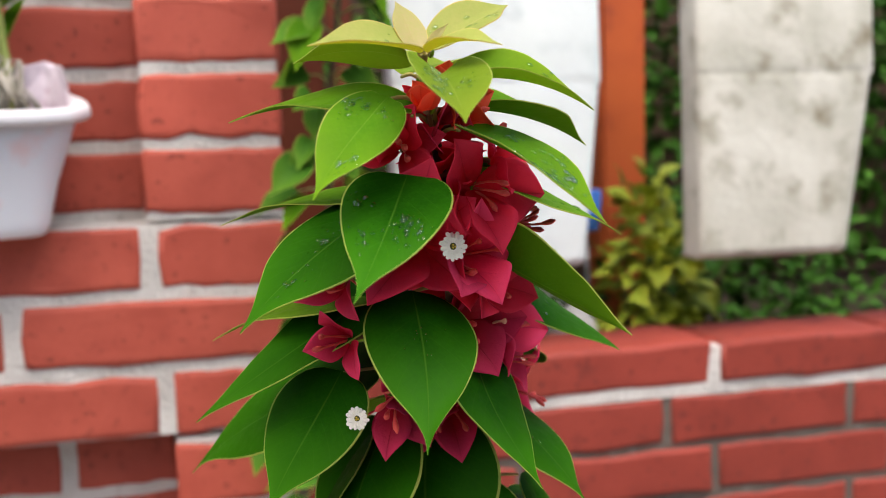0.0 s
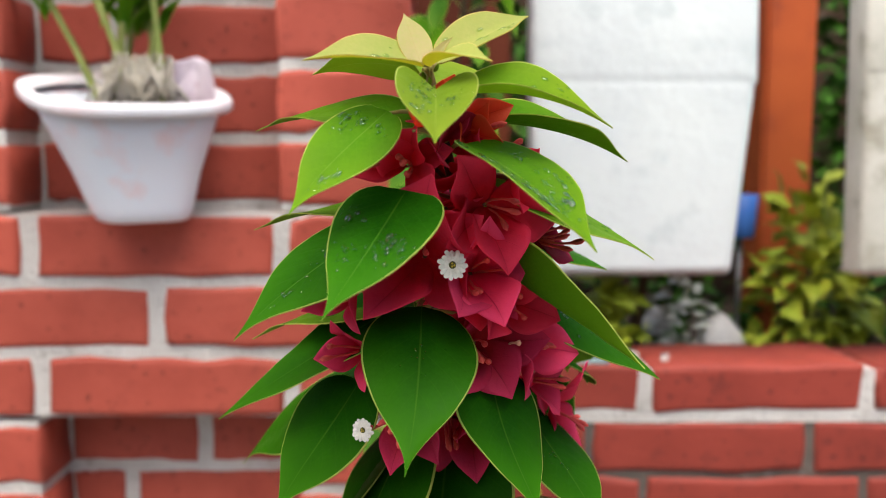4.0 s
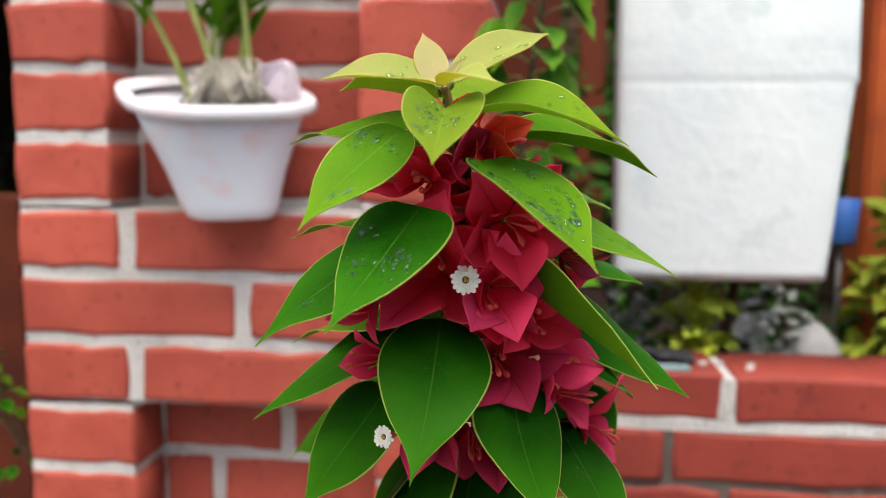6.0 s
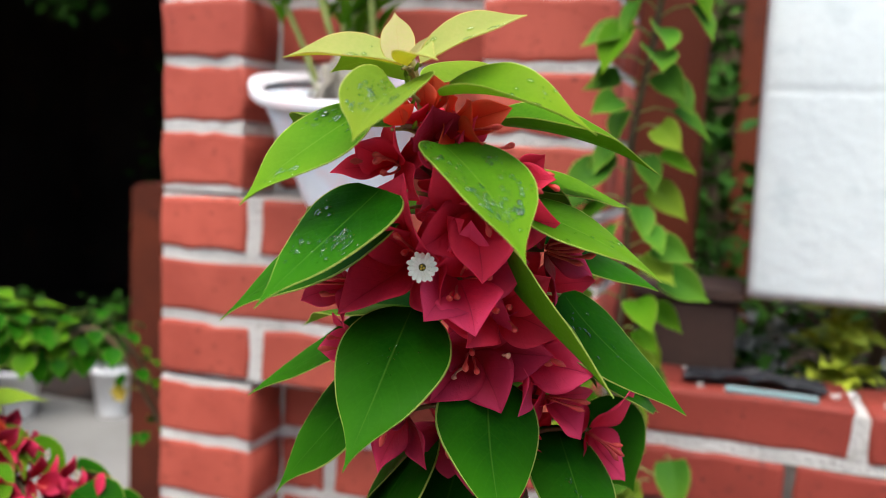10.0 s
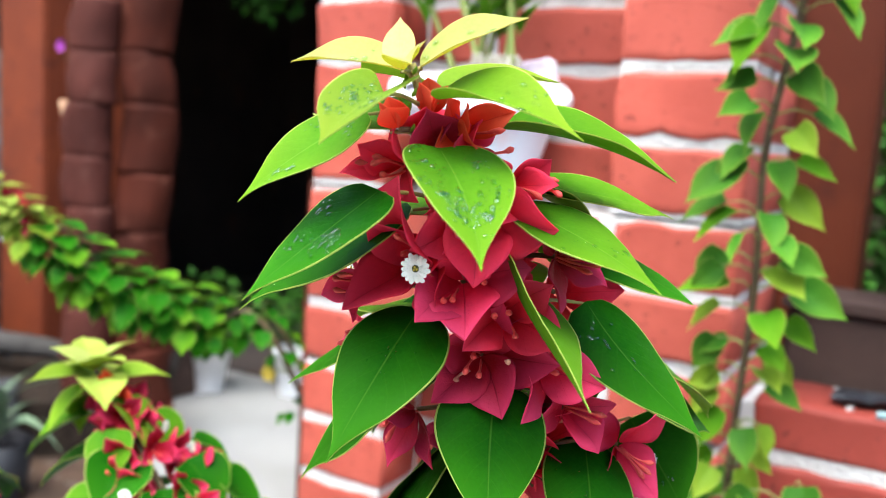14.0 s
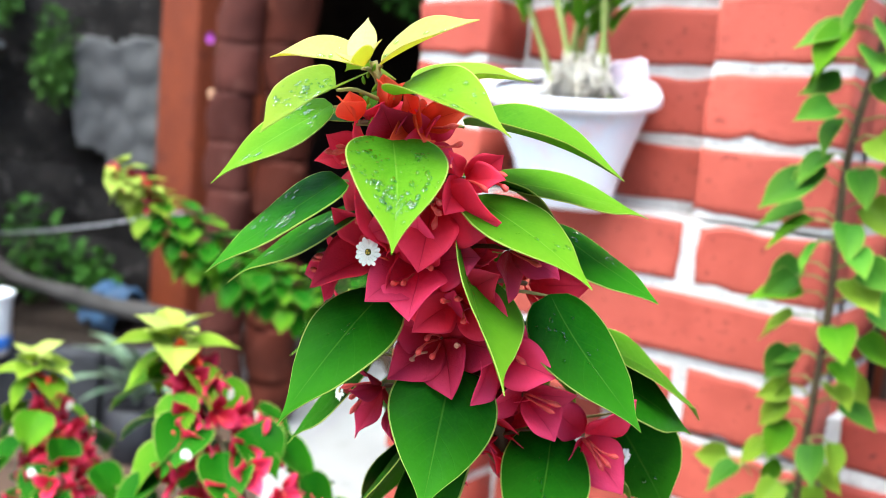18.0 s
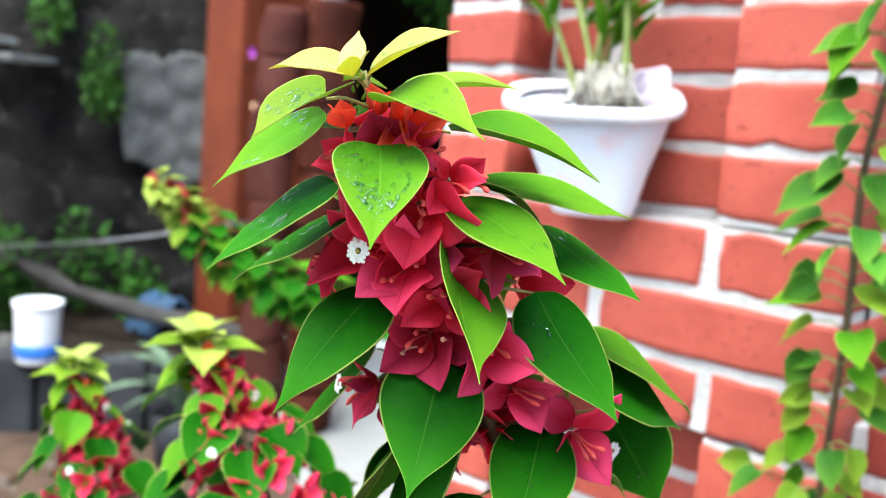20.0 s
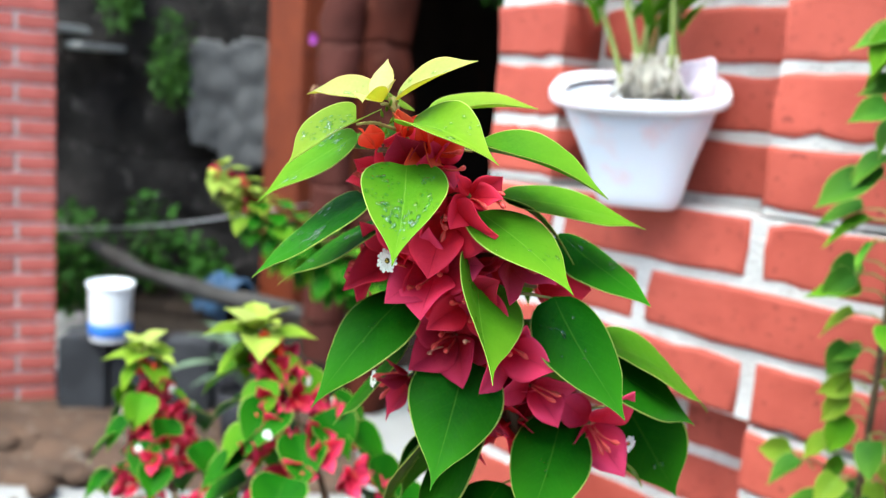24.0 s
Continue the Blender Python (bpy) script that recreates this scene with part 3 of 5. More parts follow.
# ---- planter on the ledge ----
def ring(w, d, z, y0, n=40, power=3.0, tilt=0.0):
    out = []
    for k in range(n):
        a = 2 * math.pi * k / n
        c, s = math.cos(a), math.sin(a)
        x = math.copysign(abs(c) ** (2 / power), c) * w / 2
        y = math.copysign(abs(s) ** (2 / power), s) * d / 2
        out.append(Vector((x, y + y0, z + y * tilt)))
    return out


def loft(bm, rings, close=True):
    vs = [[bm.verts.new(p) for p in r] for r in rings]
    n = len(vs[0])
    for a, b in zip(vs, vs[1:]):
        for k in range(n):
            bm.faces.new((a[k], a[(k + 1) % n], b[(k + 1) % n], b[k])).smooth = True
    if close:
        bm.faces.new(vs[0][::-1])
        bm.faces.new(vs[-1])
    return bm


PX, PY = -0.211, 0.952
pot = thing("planter", (PX, PY, 1.086), "white plastic planter with a rolled rim on the brick ledge", "planter")
TURN = Matrix.Rotation(radians(33), 3, "Z")
HIGH = Vector((-0.42, 0.91, 0))


def pot_ring(w, d, z, tilt=0.0, power=3.0):
    """One rounded rectangle of the planter, turned on the ledge and tipped towards the yard."""
    out = [TURN @ p for p in ring(w, d, 0, 0, 48, power)]
    return [p + Vector((PX + 0.012 * (1 - z / 0.118), PY, 1.086 + z + tilt * p.dot(HIGH))) for p in out]


body = [pot_ring(0.076, 0.068, 0.0), pot_ring(0.086, 0.077, 0.002), pot_ring(0.093, 0.084, 0.009), pot_ring(0.097, 0.088, 0.014), pot_ring(0.119, 0.109, 0.05, 0.07), pot_ring(0.15, 0.139, 0.09, 0.14), pot_ring(0.17, 0.159, 0.118, 0.2), pot_ring(0.164, 0.153, 0.118, 0.2), pot_ring(0.15, 0.14, 0.098, 0.18)]
part("pot_body", loft(bmesh.new(), body), M_POT_BODY, pot, "bluish white tapered body with faint red paint smears")
lip = [pot_ring(w, d, z, 0.22) for w, d, z in ((0.168, 0.157, 0.118), (0.19, 0.179, 0.12), (0.196, 0.185, 0.123), (0.196, 0.185, 0.13), (0.192, 0.181, 0.1335), (0.174, 0.163, 0.1325), (0.163, 0.152, 0.126))]
part("rim", loft(bmesh.new(), lip, False), M_POT, pot, "thick rolled white rim")
part("soil", loft(bmesh.new(), [pot_ring(0.12, 0.11, 0.08, 0.18), pot_ring(0.147, 0.137, 0.0985, 0.18)]), M_SOIL, pot)
cane = thing("potted_plant", (PX, PY, 1.19), "yellow-green cane plant with strap leaves and pale roots", "plant")
rnd = random.Random(5)
for k in range(8):
    x, y = PX + rnd.uniform(-0.035, 0.04), PY + rnd.uniform(-0.02, 0.03)
    lean = rnd.uniform(-0.1, 0.07)
    top = 1.4 + rnd.uniform(-0.07, 0.12)
    pts = curve([(x, y, 1.185), (x + lean * 0.25, y, 1.25), (x + lean * 0.8, y - 0.005, (1.25 + top) / 2 + 0.02), (x + lean, y - 0.01, top)], 12)
    bm = tube(bmesh.new(), pts, [0.0042 - 0.0002 * i + (0.0012 if i % 3 == 0 else 0) for i in range(12)], 8)
    part("cane", bm, M_CANE, cane)
    for q in range(7):
        z = rnd.uniform(1.27, top)
        a = rnd.uniform(0, 6.28)
        b = Vector((x + lean * 0.6, y, z))
        bl = Blade(b, b + Vector((math.cos(a) * 0.07, math.sin(a) * 0.05, 0.05)), (0, 0, 1), half=0.1, bow=0.15, fold=20)
        part("strap_leaf", bl.mesh(8), [M_MID, M_MARGIN], cane)
bm = bmesh.new()
for k in range(130):
    a, r = rnd.uniform(0, 6.28), rnd.uniform(0.003, 0.034)
    b = Vector((PX + 0.01 + math.cos(a) * r, PY + math.sin(a) * r * 0.6, 1.192))
    tube(bm, curve([b, b + Vector((rnd.uniform(-0.015, 0.015), rnd.uniform(-0.01, 0.01), rnd.uniform(0.03, 0.065))), b + Vector((rnd.uniform(-0.03, 0.03), rnd.uniform(-0.02, 0.02), rnd.uniform(0.0, 0.02)))], 6), [0.0014] * 6, 5)
part("root_tangle", bm, M_ROOT, cane, "tangle of pale dry roots", kind="stuff")

shard = thing("plastic_shard", (PX + 0.05, PY + 0.03, 1.2), "crumpled pale pink plastic shard stuck in the planter", "plastic shard")
bm = bmesh.new()
bmesh.ops.create_grid(bm, x_segments=14, y_segments=12, size=0.5)
for v in bm.verts:
    u, w = v.co.x, v.co.y + 0.5
    wide = 0.062 * (1 - 0.75 * max(0, w - 0.35) ** 1.6)
    v.co = Vector((PX + 0.048 + u * wide + 0.012 * w, PY + 0.036 - 0.03 * (u * 1.6) ** 2 + 0.004 * noise.noise(v.co * 5), 1.192 + 0.062 * w * (1 - 0.25 * abs(u))))
bmesh.ops.solidify(bm, geom=bm.faces[:], thickness=0.0015)
part("sheet", smooth(bm), M_PALEPINK, shard)

# ---- hanging panels behind the low wall ----
rail = thing("rail", (0.7, 1.2, 2.1), "thin galvanised rail carrying the hanging panels", "rail")
part("bar", tube(bmesh.new(), [(0.0, 1.19, 2.1), (2.4, 1.19, 2.1)], [0.01, 0.01], 10), M_WIRE, rail)
for x in (0.02, 2.36):
    part("post", tube(bmesh.new(), [(x, 1.19, 1.0 if x < 1 else 0.0), (x, 1.19, 2.1)], [0.012, 0.012], 10), M_WIRE, rail)


def panel(x0, x1, y, z0, seam, z1, drop, thick, skin, label, lean=0.0):
    """A hollow white panel with a shoulder: straight above the seam, narrowing below it."""
    ob = thing("signboard", ((x0 + x1) / 2, y, z0), label, "panel", "hanging white panels")
    rings = []
    for z, ins, dy in ((z0, 1.0, 0.004), (z0 + 0.006, 0.97, -0.008), (z0 + 0.014, 0.94, -0.008), (seam - 0.012, 0.15, -0.002), (seam - 0.004, 0.12, -0.001), (seam, 0.0, 0.0), (seam + 0.004, 0.02, -0.001), (seam + 0.012, 0.02, -0.0005), (z1, 0.0, 0.06 * (z1 - seam)), (z1 + 0.01, 0.2, 0.06 * (z1 - seam) + 0.01)):
        a, b = x0 + 0.1 * drop * ins + lean * (z - z0), x1 - drop * ins + lean * (z - z0)
        rings.append([Vector(((a + b) / 2, 0, z)) + Vector((p.x, p.y + y + thick / 2 + dy, 0)) for p in ring(b - a, thick, 0, 0, 48, 9.0)])
    part("shell", loft(bmesh.new(), rings), skin, ob)
    for x in (x0 + 0.06, x1 - 0.06):
        part("hanger_wire", tube(bmesh.new(), [(x, y + thick / 2 + 0.06 * (z1 - seam), z1), (x, 1.19, 2.1)], [0.0015, 0.0015], 6), M_WIRE, ob)
    return ob


panel(0.22, 0.512, 1.187, 0.995, 1.244, 1.56, 0.03, 0.07, M_BOARD, "smooth whitewashed panel narrowing downwards on thin wires")
panel(0.606, 0.868, 1.108, 1.005, 1.247, 1.56, 0.042, 0.06, M_BOARD_DIRTY, "weathered off-white panel with dark stains on thin wires", 0.01)

# ---- garden behind the low wall ----
post = thing("garden_post", (0.645, 1.45, 0), "square terracotta-painted garden post", "post")
part("shaft", box(bmesh.new(), (0.595, 1.4, 0), (0.672, 1.48, 2.6), 0.006), M_ORANGE_POST, post)
bed = part("soil_bed", box(bmesh.new(), (0.08, 1.163, 0.0), (3.0, 2.6, 0.74), 0.02), M_SOIL)
tagged(bed, "raised bed of dark soil behind the garden wall", "soil", kind="structure")
wall_b = part("wall_3", box(bmesh.new(), (-0.2, 2.9, 0), (4.5, 3.1, 1.7), 0.01), M_DIRT)
tagged(wall_b, "grey-brown boundary wall behind the garden", "wall", kind="structure")


def shrub(name, at, spread, count, size, skin, label, seed, stems=4, wide=0.33):
    ob = thing(name, at, label, "plant")
    rnd = random.Random(seed)
    c = Vector(at)
    for k in range(stems):
        e = c + Vector((rnd.uniform(-0.6, 0.6) * spread[0], rnd.uniform(-0.6, 0.6) * spread[1], spread[2] * rnd.uniform(0.9, 1.5)))
        part("stem", tube(bmesh.new(), curve([c, c.lerp(e, 0.5) + Vector((rnd.uniform(-0.02, 0.02), 0, 0)), e], 6), [0.006, 0.005, 0.0045, 0.004, 0.003, 0.002], 6), M_BARK, ob)
    part("foliage", scatter(c + Vector((0, 0, spread[2])), spread, count, size, seed, wide=wide), skin, ob, kind="stuff")
    return ob


shrub("shrub", (0.64, 1.3, 0.74), (0.085, 0.06, 0.2), 300, 0.045, M_YELLOWLEAF, "yellow-green bushy shrub beside the garden post", 11)
shrub("shrub", (0.3, 1.32, 0.74), (0.13, 0.08, 0.11), 260, 0.035, M_FARLEAF, "low green garden plant behind the wall", 12)
shrub("shrub", (0.48, 1.42, 0.74), (0.15, 0.1, 0.12), 320, 0.035, M_FARLEAF, "low green garden plant behind the wall", 13)
shrub("shrub", (0.335, 1.25, 0.74), (0.034, 0.026, 0.13), 220, 0.042, M_YELLOWLEAF, "small yellow-leaved plant in the bed", 14)
for x, y, seed in ((0.26, 1.31, 18), (0.45, 1.32, 19)):
    shrub("shrub", (x, y, 0.74), (0.045, 0.03, 0.13), 110, 0.034, M_PALELEAF, "small plant with pale whitish leaves in the bed", seed)
stick = thing("stick", (0.39, 1.29, 0.74), "thin brown stick standing in the soil bed", "stick")
part("stick_body", tube(bmesh.new(), curve([(0.385, 1.29, 0.74), (0.382, 1.29, 0.88), (0.392, 1.29, 0.96), (0.398, 1.29, 1.0)], 8), [0.009, 0.009, 0.008, 0.009, 0.0075, 0.0075, 0.007, 0.006], 7), M_DIRT, stick)
shrub("shrub", (0.77, 1.5, 0.74), (0.12, 0.12, 0.16), 420, 0.03, M_FARLEAF, "dense dark green clipped shrub", 15)
shrub("shrub", (0.95, 1.45, 0.74), (0.2, 0.14, 0.14), 420, 0.035, M_FARLEAF, "low dark green shrub", 16)
shrub("shrub", (0.17, 1.6, 0.74), (0.14, 0.14, 0.28), 420, 0.04, M_FARLEAF, "green shrub behind the brick pier", 17)
hedge = thing("hedge", (1.2, 2.5, 0.74), "dark green leafy hedge", "hedge")
for k in range(7):
    part("foliage", scatter((-0.1 + 0.45 * k, 2.45, 1.3 + 0.1 * (k % 3)), (0.36, 0.3, 0.62), 900, 0.06, 40 + k), M_FARLEAF, hedge, kind="stuff")
box_p = thing("planter_box", (0.16, 1.27, 0.74), "dark brown square planter in the soil bed", "planter")
part("pot_body", box(bmesh.new(), (0.09, 1.2, 0.74), (0.215, 1.33, 0.985), 0.006), M_BROWN, box_p)
part("rim", box(bmesh.new(), (0.084, 1.194, 0.985), (0.221, 1.336, 1.0), 0.004), M_BROWN, box_p)
for x0, x1, y0, y1, label in ((0.052, 0.15, 1.345, 1.44, "square red-brown brick post behind the dark planter"), (0.196, 0.245, 1.8, 1.85, "thin dark red post among the garden plants")):
    rp = thing("garden_post", ((x0 + x1) / 2, (y0 + y1) / 2, 0.74), label, "post")
    part("shaft", box(bmesh.new(), (x0, y0, 0.74), (x1, y1, 2.5), 0.005, 0.002, random.Random(4)), M_ORANGE, rp)
    part("cap", box(bmesh.new(), (x0 - 0.006, y0 - 0.006, 2.5), (x1 + 0.006, y1 + 0.006, 2.53), 0.004), M_MORTAR, rp)
bag = thing("plastic_scrap", (0.22, 1.1, LTOP), "crumpled black plastic scrap on the wall top", "scrap")
bm = bmesh.new()
bmesh.ops.create_grid(bm, x_segments=16, y_segments=8, size=0.5)
for v in bm.verts:
    q = v.co.copy()
    v.co = Vector((0.235 + q.x * 0.15, 1.1 + q.y * 0.045, LTOP + 0.008 + 0.008 * abs(noise.noise(q * 4)) + 0.005 * (1 - abs(q.x) * 2)))
bmesh.ops.solidify(bm, geom=bm.faces[:], thickness=0.002)
part("sheet", bm, M_BLACK, bag)
strip = thing("plastic_strip", (0.26, 1.062, LTOP), "pale teal plastic strip lying on the wall top", "strip")
part("strip_body", box(bmesh.new(), (0.205, 1.053, LTOP + 0.001), (0.3, 1.07, LTOP + 0.006), 0.0015, 0.001, random.Random(12)), M_TEAL, strip)
chips = thing("rubble", (0.3, 1.09, LTOP), "small white plaster crumbs on the wall top", "rubble")
bm = bmesh.new()
rnd = random.Random(8)
for k in range(16):
    x, y, r = rnd.uniform(0.12, 0.42), rnd.uniform(1.06, 1.15), rnd.uniform(0.002, 0.0042)
    box(bm, (x - r, y - r, LTOP - 0.001), (x + r, y + r * 0.8, LTOP + r), 0, r * 0.35, rnd)
part("crumbs", bm, M_MORTAR, chips, kind="stuff")
bluepot = thing("cup", (0.56, 1.38, 0.74), "small blue plastic cup on a stake", "cup")
part("stake", tube(bmesh.new(), [(0.56, 1.38, 0.74), (0.56, 1.38, 1.04)], [0.004, 0.004], 6), M_WIRE, bluepot)
part("cup_body", loft(bmesh.new(), [[p + Vector((0.56, 1.38, 0)) for p in ring(w, w, z, 0, 16, 2.0)] for w, z in ((0.036, 1.025), (0.04, 1.03), (0.048, 1.09), (0.042, 1.09), (0.034, 1.035))]), M_BLUE, bluepot)
for x, y in ((0.505, 1.29), (0.44, 1.36)):
    st = thing("stone", (x, y, 0.74), "rounded pale stone in the soil bed", "stone", "pale stones")
    bm = bmesh.new()
    bmesh.ops.create_icosphere(bm, subdivisions=3, radius=1)
    for v in bm.verts:
        n = 1 + 0.18 * noise.noise(v.co * 1.6 + Vector((x * 30, 0, 0)))
        q = [math.copysign(abs(c) ** 0.7, c) * n for c in v.co]
        v.co = Vector((x + q[0] * 0.036, y + q[1] * 0.03, 0.83 + q[2] * 0.09))
    part("stone_body", smooth(bm), M_MORTAR, st)

# ---- climbing vine beside the pier ----
vine = thing("vine", (0.12, 0.9, 0), "slender climbing vine with heart-shaped green leaves", "vine")
VINE = curve([(0.12, 0.93, 0.0), (0.1, 0.91, 0.5), (0.098, 0.9, 0.8), (0.1, 0.895, 0.92), (0.11, 0.865, 1.05), (0.108, 0.86, 1.17), (0.125, 0.86, 1.3), (0.13, 0.87, 1.5), (0.12, 0.9, 1.75)], 60)
part("stem", tube(bmesh.new(), VINE, [0.0032] * 60, 7), M_BARK, vine)
rnd = random.Random(21)


def vine_leaf(p, a, size, skin, droop):
    out = Vector((math.cos(a), math.sin(a), 0))
    b = p + out * rnd.uniform(0.016, 0.032) + Vector((0, 0, rnd.uniform(0.002, 0.01)))
    part("petiole", tube(bmesh.new(), [p, p.lerp(b, 0.5) + Vector((0, 0, 0.004)), b], [0.001, 0.0009, 0.0008], 5), M_CANE, vine)
    tip = b + (out * math.cos(droop) - Vector((0, 0, math.sin(droop)))) * size
    bl = Blade(b, tip, Vector((0, -0.7, 0.7)) + out * 0.3, half=0.35, bow=0.04, fold=20, sharp=1.15, rise=0.5, roll=rnd.uniform(-45, 45), seed=rnd.random(), quilt=0.006, lobe=0.3)
    part("leaf", bl.mesh(9, 0.0004), [skin, M_MARGIN], vine)


for k in range(112):
    z = 0.72 + 0.92 * (k / 112) + rnd.uniform(-0.01, 0.01)
    p = min(VINE, key=lambda q: abs(q.z - z)).copy()
    p.z = z
    side = -1 if k % 2 else 1
    a = (math.pi if side < 0 else 0.0) + rnd.uniform(-0.3, 1.3) * (1 if side < 0 else -1)
    skin = M_LIME if rnd.random() < (0.4 if z < 1.0 else 0.06) else M_VINE if rnd.random() < 0.75 else M_MID
    vine_leaf(p, a, rnd.uniform(0.032, 0.05) * (0.85 if z < 1.02 else 1), skin, rnd.uniform(0.3, 1.25))
for k in range(34):
    p = Vector((0.1 + rnd.uniform(-0.05, 0.07), 0.9 + rnd.uniform(-0.03, 0.03), rnd.uniform(0.66, 0.88)))
    vine_leaf(p, rnd.uniform(-3.3, 0.3), rnd.uniform(0.035, 0.052), rnd.choice((M_LIME, M_VINE, M_VINE)), rnd.uniform(0.2, 1.1))

# ---- the bougainvillea in front ----
STEM = curve([(0.15, 0.47, 0.0), (0.145, 0.465, 0.5), (0.135, 0.445, 0.88), (0.128, 0.42, 0.98), (0.118, 0.39, 1.05), (0.113, 0.37, 1.09), (0.108, 0.353, 1.13), (0.1, 0.335, 1.165), (0.0955, 0.327, 1.186)], 72)


def stem_at(z):
    return min(STEM, key=lambda q: abs(q.z - z))


plant = thing("bougainvillea", (0.15, 0.47, 0), "tall bougainvillea stem with crimson bracts and rain-wet green leaves", "bougainvillea", "bougainvilleas")
CUT = next(i for i, p in enumerate(STEM) if p.z > 1.158)
part("stem", tube(bmesh.new(), STEM[: CUT + 1], [0.0045 - 0.0031 * i / 71 for i in range(CUT + 1)], 10), M_BARK, plant, "dark slender stem")
part("young_stem", tube(bmesh.new(), STEM[CUT:], [0.0045 - 0.0031 * i / 71 for i in range(CUT, 72)], 10), M_STALK, plant, "olive-green young stem")
LEAF_NO = [0]


def leaf(base, tip, skin, half=0.3, bow=0.05, fold=14, roll=0, out=0.8, wet=0, twist=0, wave=0.015, sharp=1.15, rise=0.6, label="", stalk=True, face=None, lobe=0.0):
    """One leaf of the plant in front; out: how far its face turns from the sky to the side away from the stem."""
    LEAF_NO[0] += 1
    base, tip = Vector(base), Vector(tip)
    mid = base.lerp(tip, 0.5)
    foot = stem_at(base.z - 0.004)
    away = Vector((mid.x - foot.x, mid.y - foot.y, 0)).normalized()
    bl = Blade(base, tip, Vector(face) if face else Vector((0, 0, 1)) + away * out, half, bow, fold, roll, sharp, rise, wave, twist, LEAF_NO[0] * 0.37, lobe=lobe, quilt=0.006, cup=0.2, curl=0.05, sway=0.07 * math.sin(LEAF_NO[0] * 2.1))
    young = skin in (M_YOUNG, M_TIPLEAF)
    below = M_OLD if skin is M_OLD else M_UNDER_YOUNG if young else M_MID if skin is M_MID else M_UNDER
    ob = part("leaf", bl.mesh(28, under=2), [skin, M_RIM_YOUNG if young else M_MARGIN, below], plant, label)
    if stalk:
        pts = curve([foot, foot.lerp(base, 0.6) + Vector((0, 0, 0.001)), base - bl.n * 0.0012], 7)
        part("petiole", tube(bmesh.new(), pts, [0.0009, 0.0008, 0.0007, 0.0007, 0.0007, 0.0006, 0.0005], 6), M_STALK, plant)
    if wet:
        part("rain_beading", drops(bl, wet, LEAF_NO[0]), M_DROP, ob, "clear rain drops", kind="stuff")
    return ob


# the crown of young leaves
leaf((0.0945, 0.3225, 1.184), (0.0592, 0.3124, 1.1866), M_YOUNG, 0.29, 0.05, 36, -15, sharp=1.05, wet=8, label="pale yellow young leaf")
leaf((0.0985, 0.3275, 1.1852), (0.128, 0.3391, 1.203), M_YOUNG, 0.29, 0.03, 34, 22, sharp=0.98, rise=0.66, wet=8, label="pale yellow young leaf")
leaf((0.0938, 0.3225, 1.1845), (0.0885, 0.3295, 1.2013), M_TIPLEAF, 0.31, -0.03, 24, face=(0.3, -1, 0.2), sharp=1.0, label="bronze-tinted unfolding tip leaf", stalk=False)
leaf((0.0965, 0.322, 1.185), (0.1032, 0.3213, 1.1928), M_TIPLEAF, 0.2, -0.03, 34, face=(-0.3, -1, 0.4), stalk=False, label="tiny unfolding tip leaf")
leaf((0.0965, 0.3215, 1.184), (0.1136, 0.2979, 1.1848), M_YOUNG, 0.24, 0.08, 34, 8, label="pale yellow young leaf")
leaf((0.0982, 0.3083, 1.1761), (0.0981, 0.2782, 1.1618), M_LIME, 0.42, 0.03, 32, -4, sharp=1.07, rise=0.45, lobe=0.95, wet=44, label="heart-shaped lime young leaf with rain drops")
leaf((0.0935, 0.333, 1.183), (0.0572, 0.3531, 1.1858), M_LIME, 0.25, 0.08, 14, 25)
for k in range(9):
    a = 2.4 * k
    b = Vector((0.0962, 0.3245, 1.1825 - 0.0022 * k)) + Vector((math.cos(a), math.sin(a), 0)) * 0.0016
    out = Vector((math.cos(a), math.sin(a), 0))
    part("bud", tube(bmesh.new(), [b, b + out * 0.0006 + Vector((0, 0, 0.0008)), b + out * 0.001 + Vector((0, 0, 0.0017)), b + out * 0.0012 + Vector((0, 0, 0.0026))], [0.0003, 0.0007, 0.0006, 0.0002], 7), M_LIME, plant)
# upper left
leaf((0.0835, 0.321, 1.1705), (0.0574, 0.2907, 1.1422), M_MID, 0.235, -0.01, 16, -34, sharp=1.19, rise=0.53, wet=34, label="lime leaf dotted with rain drops")
leaf((0.0911, 0.3235, 1.1655), (0.0336, 0.3655, 1.1686), M_MID, 0.23, 0.05, 22, 2)
leaf((0.089, 0.3225, 1.146), (0.0663, 0.2838, 1.1143), M_OLD, 0.325, 0.0, 14, -11, sharp=1.3, rise=0.46, wet=44, label="deep green leaf beaded with rain drops")
leaf((0.0887, 0.3428, 1.1397), (0.034, 0.317, 1.1025), M_OLD, 0.28, 0.0, 9, -18, wet=30, label="green leaf with scattered rain drops")
leaf((0.092, 0.352, 1.137), (0.0285, 0.3855, 1.1317), M_MID, 0.25, 0.04, 16)
leaf((0.0896, 0.3748, 1.1043), (0.0154, 0.3674, 1.0621), M_OLD, 0.23, 0.0, 17, -29, sharp=1.4, rise=0.51)
leaf((0.088, 0.372, 1.075), (0.0043, 0.445, 1.0176), M_OLD, 0.175, 0.02, 12, -30)
leaf((0.09, 0.368, 1.1), (0.022, 0.405, 1.085), M_MID, 0.23, 0.05, 14)
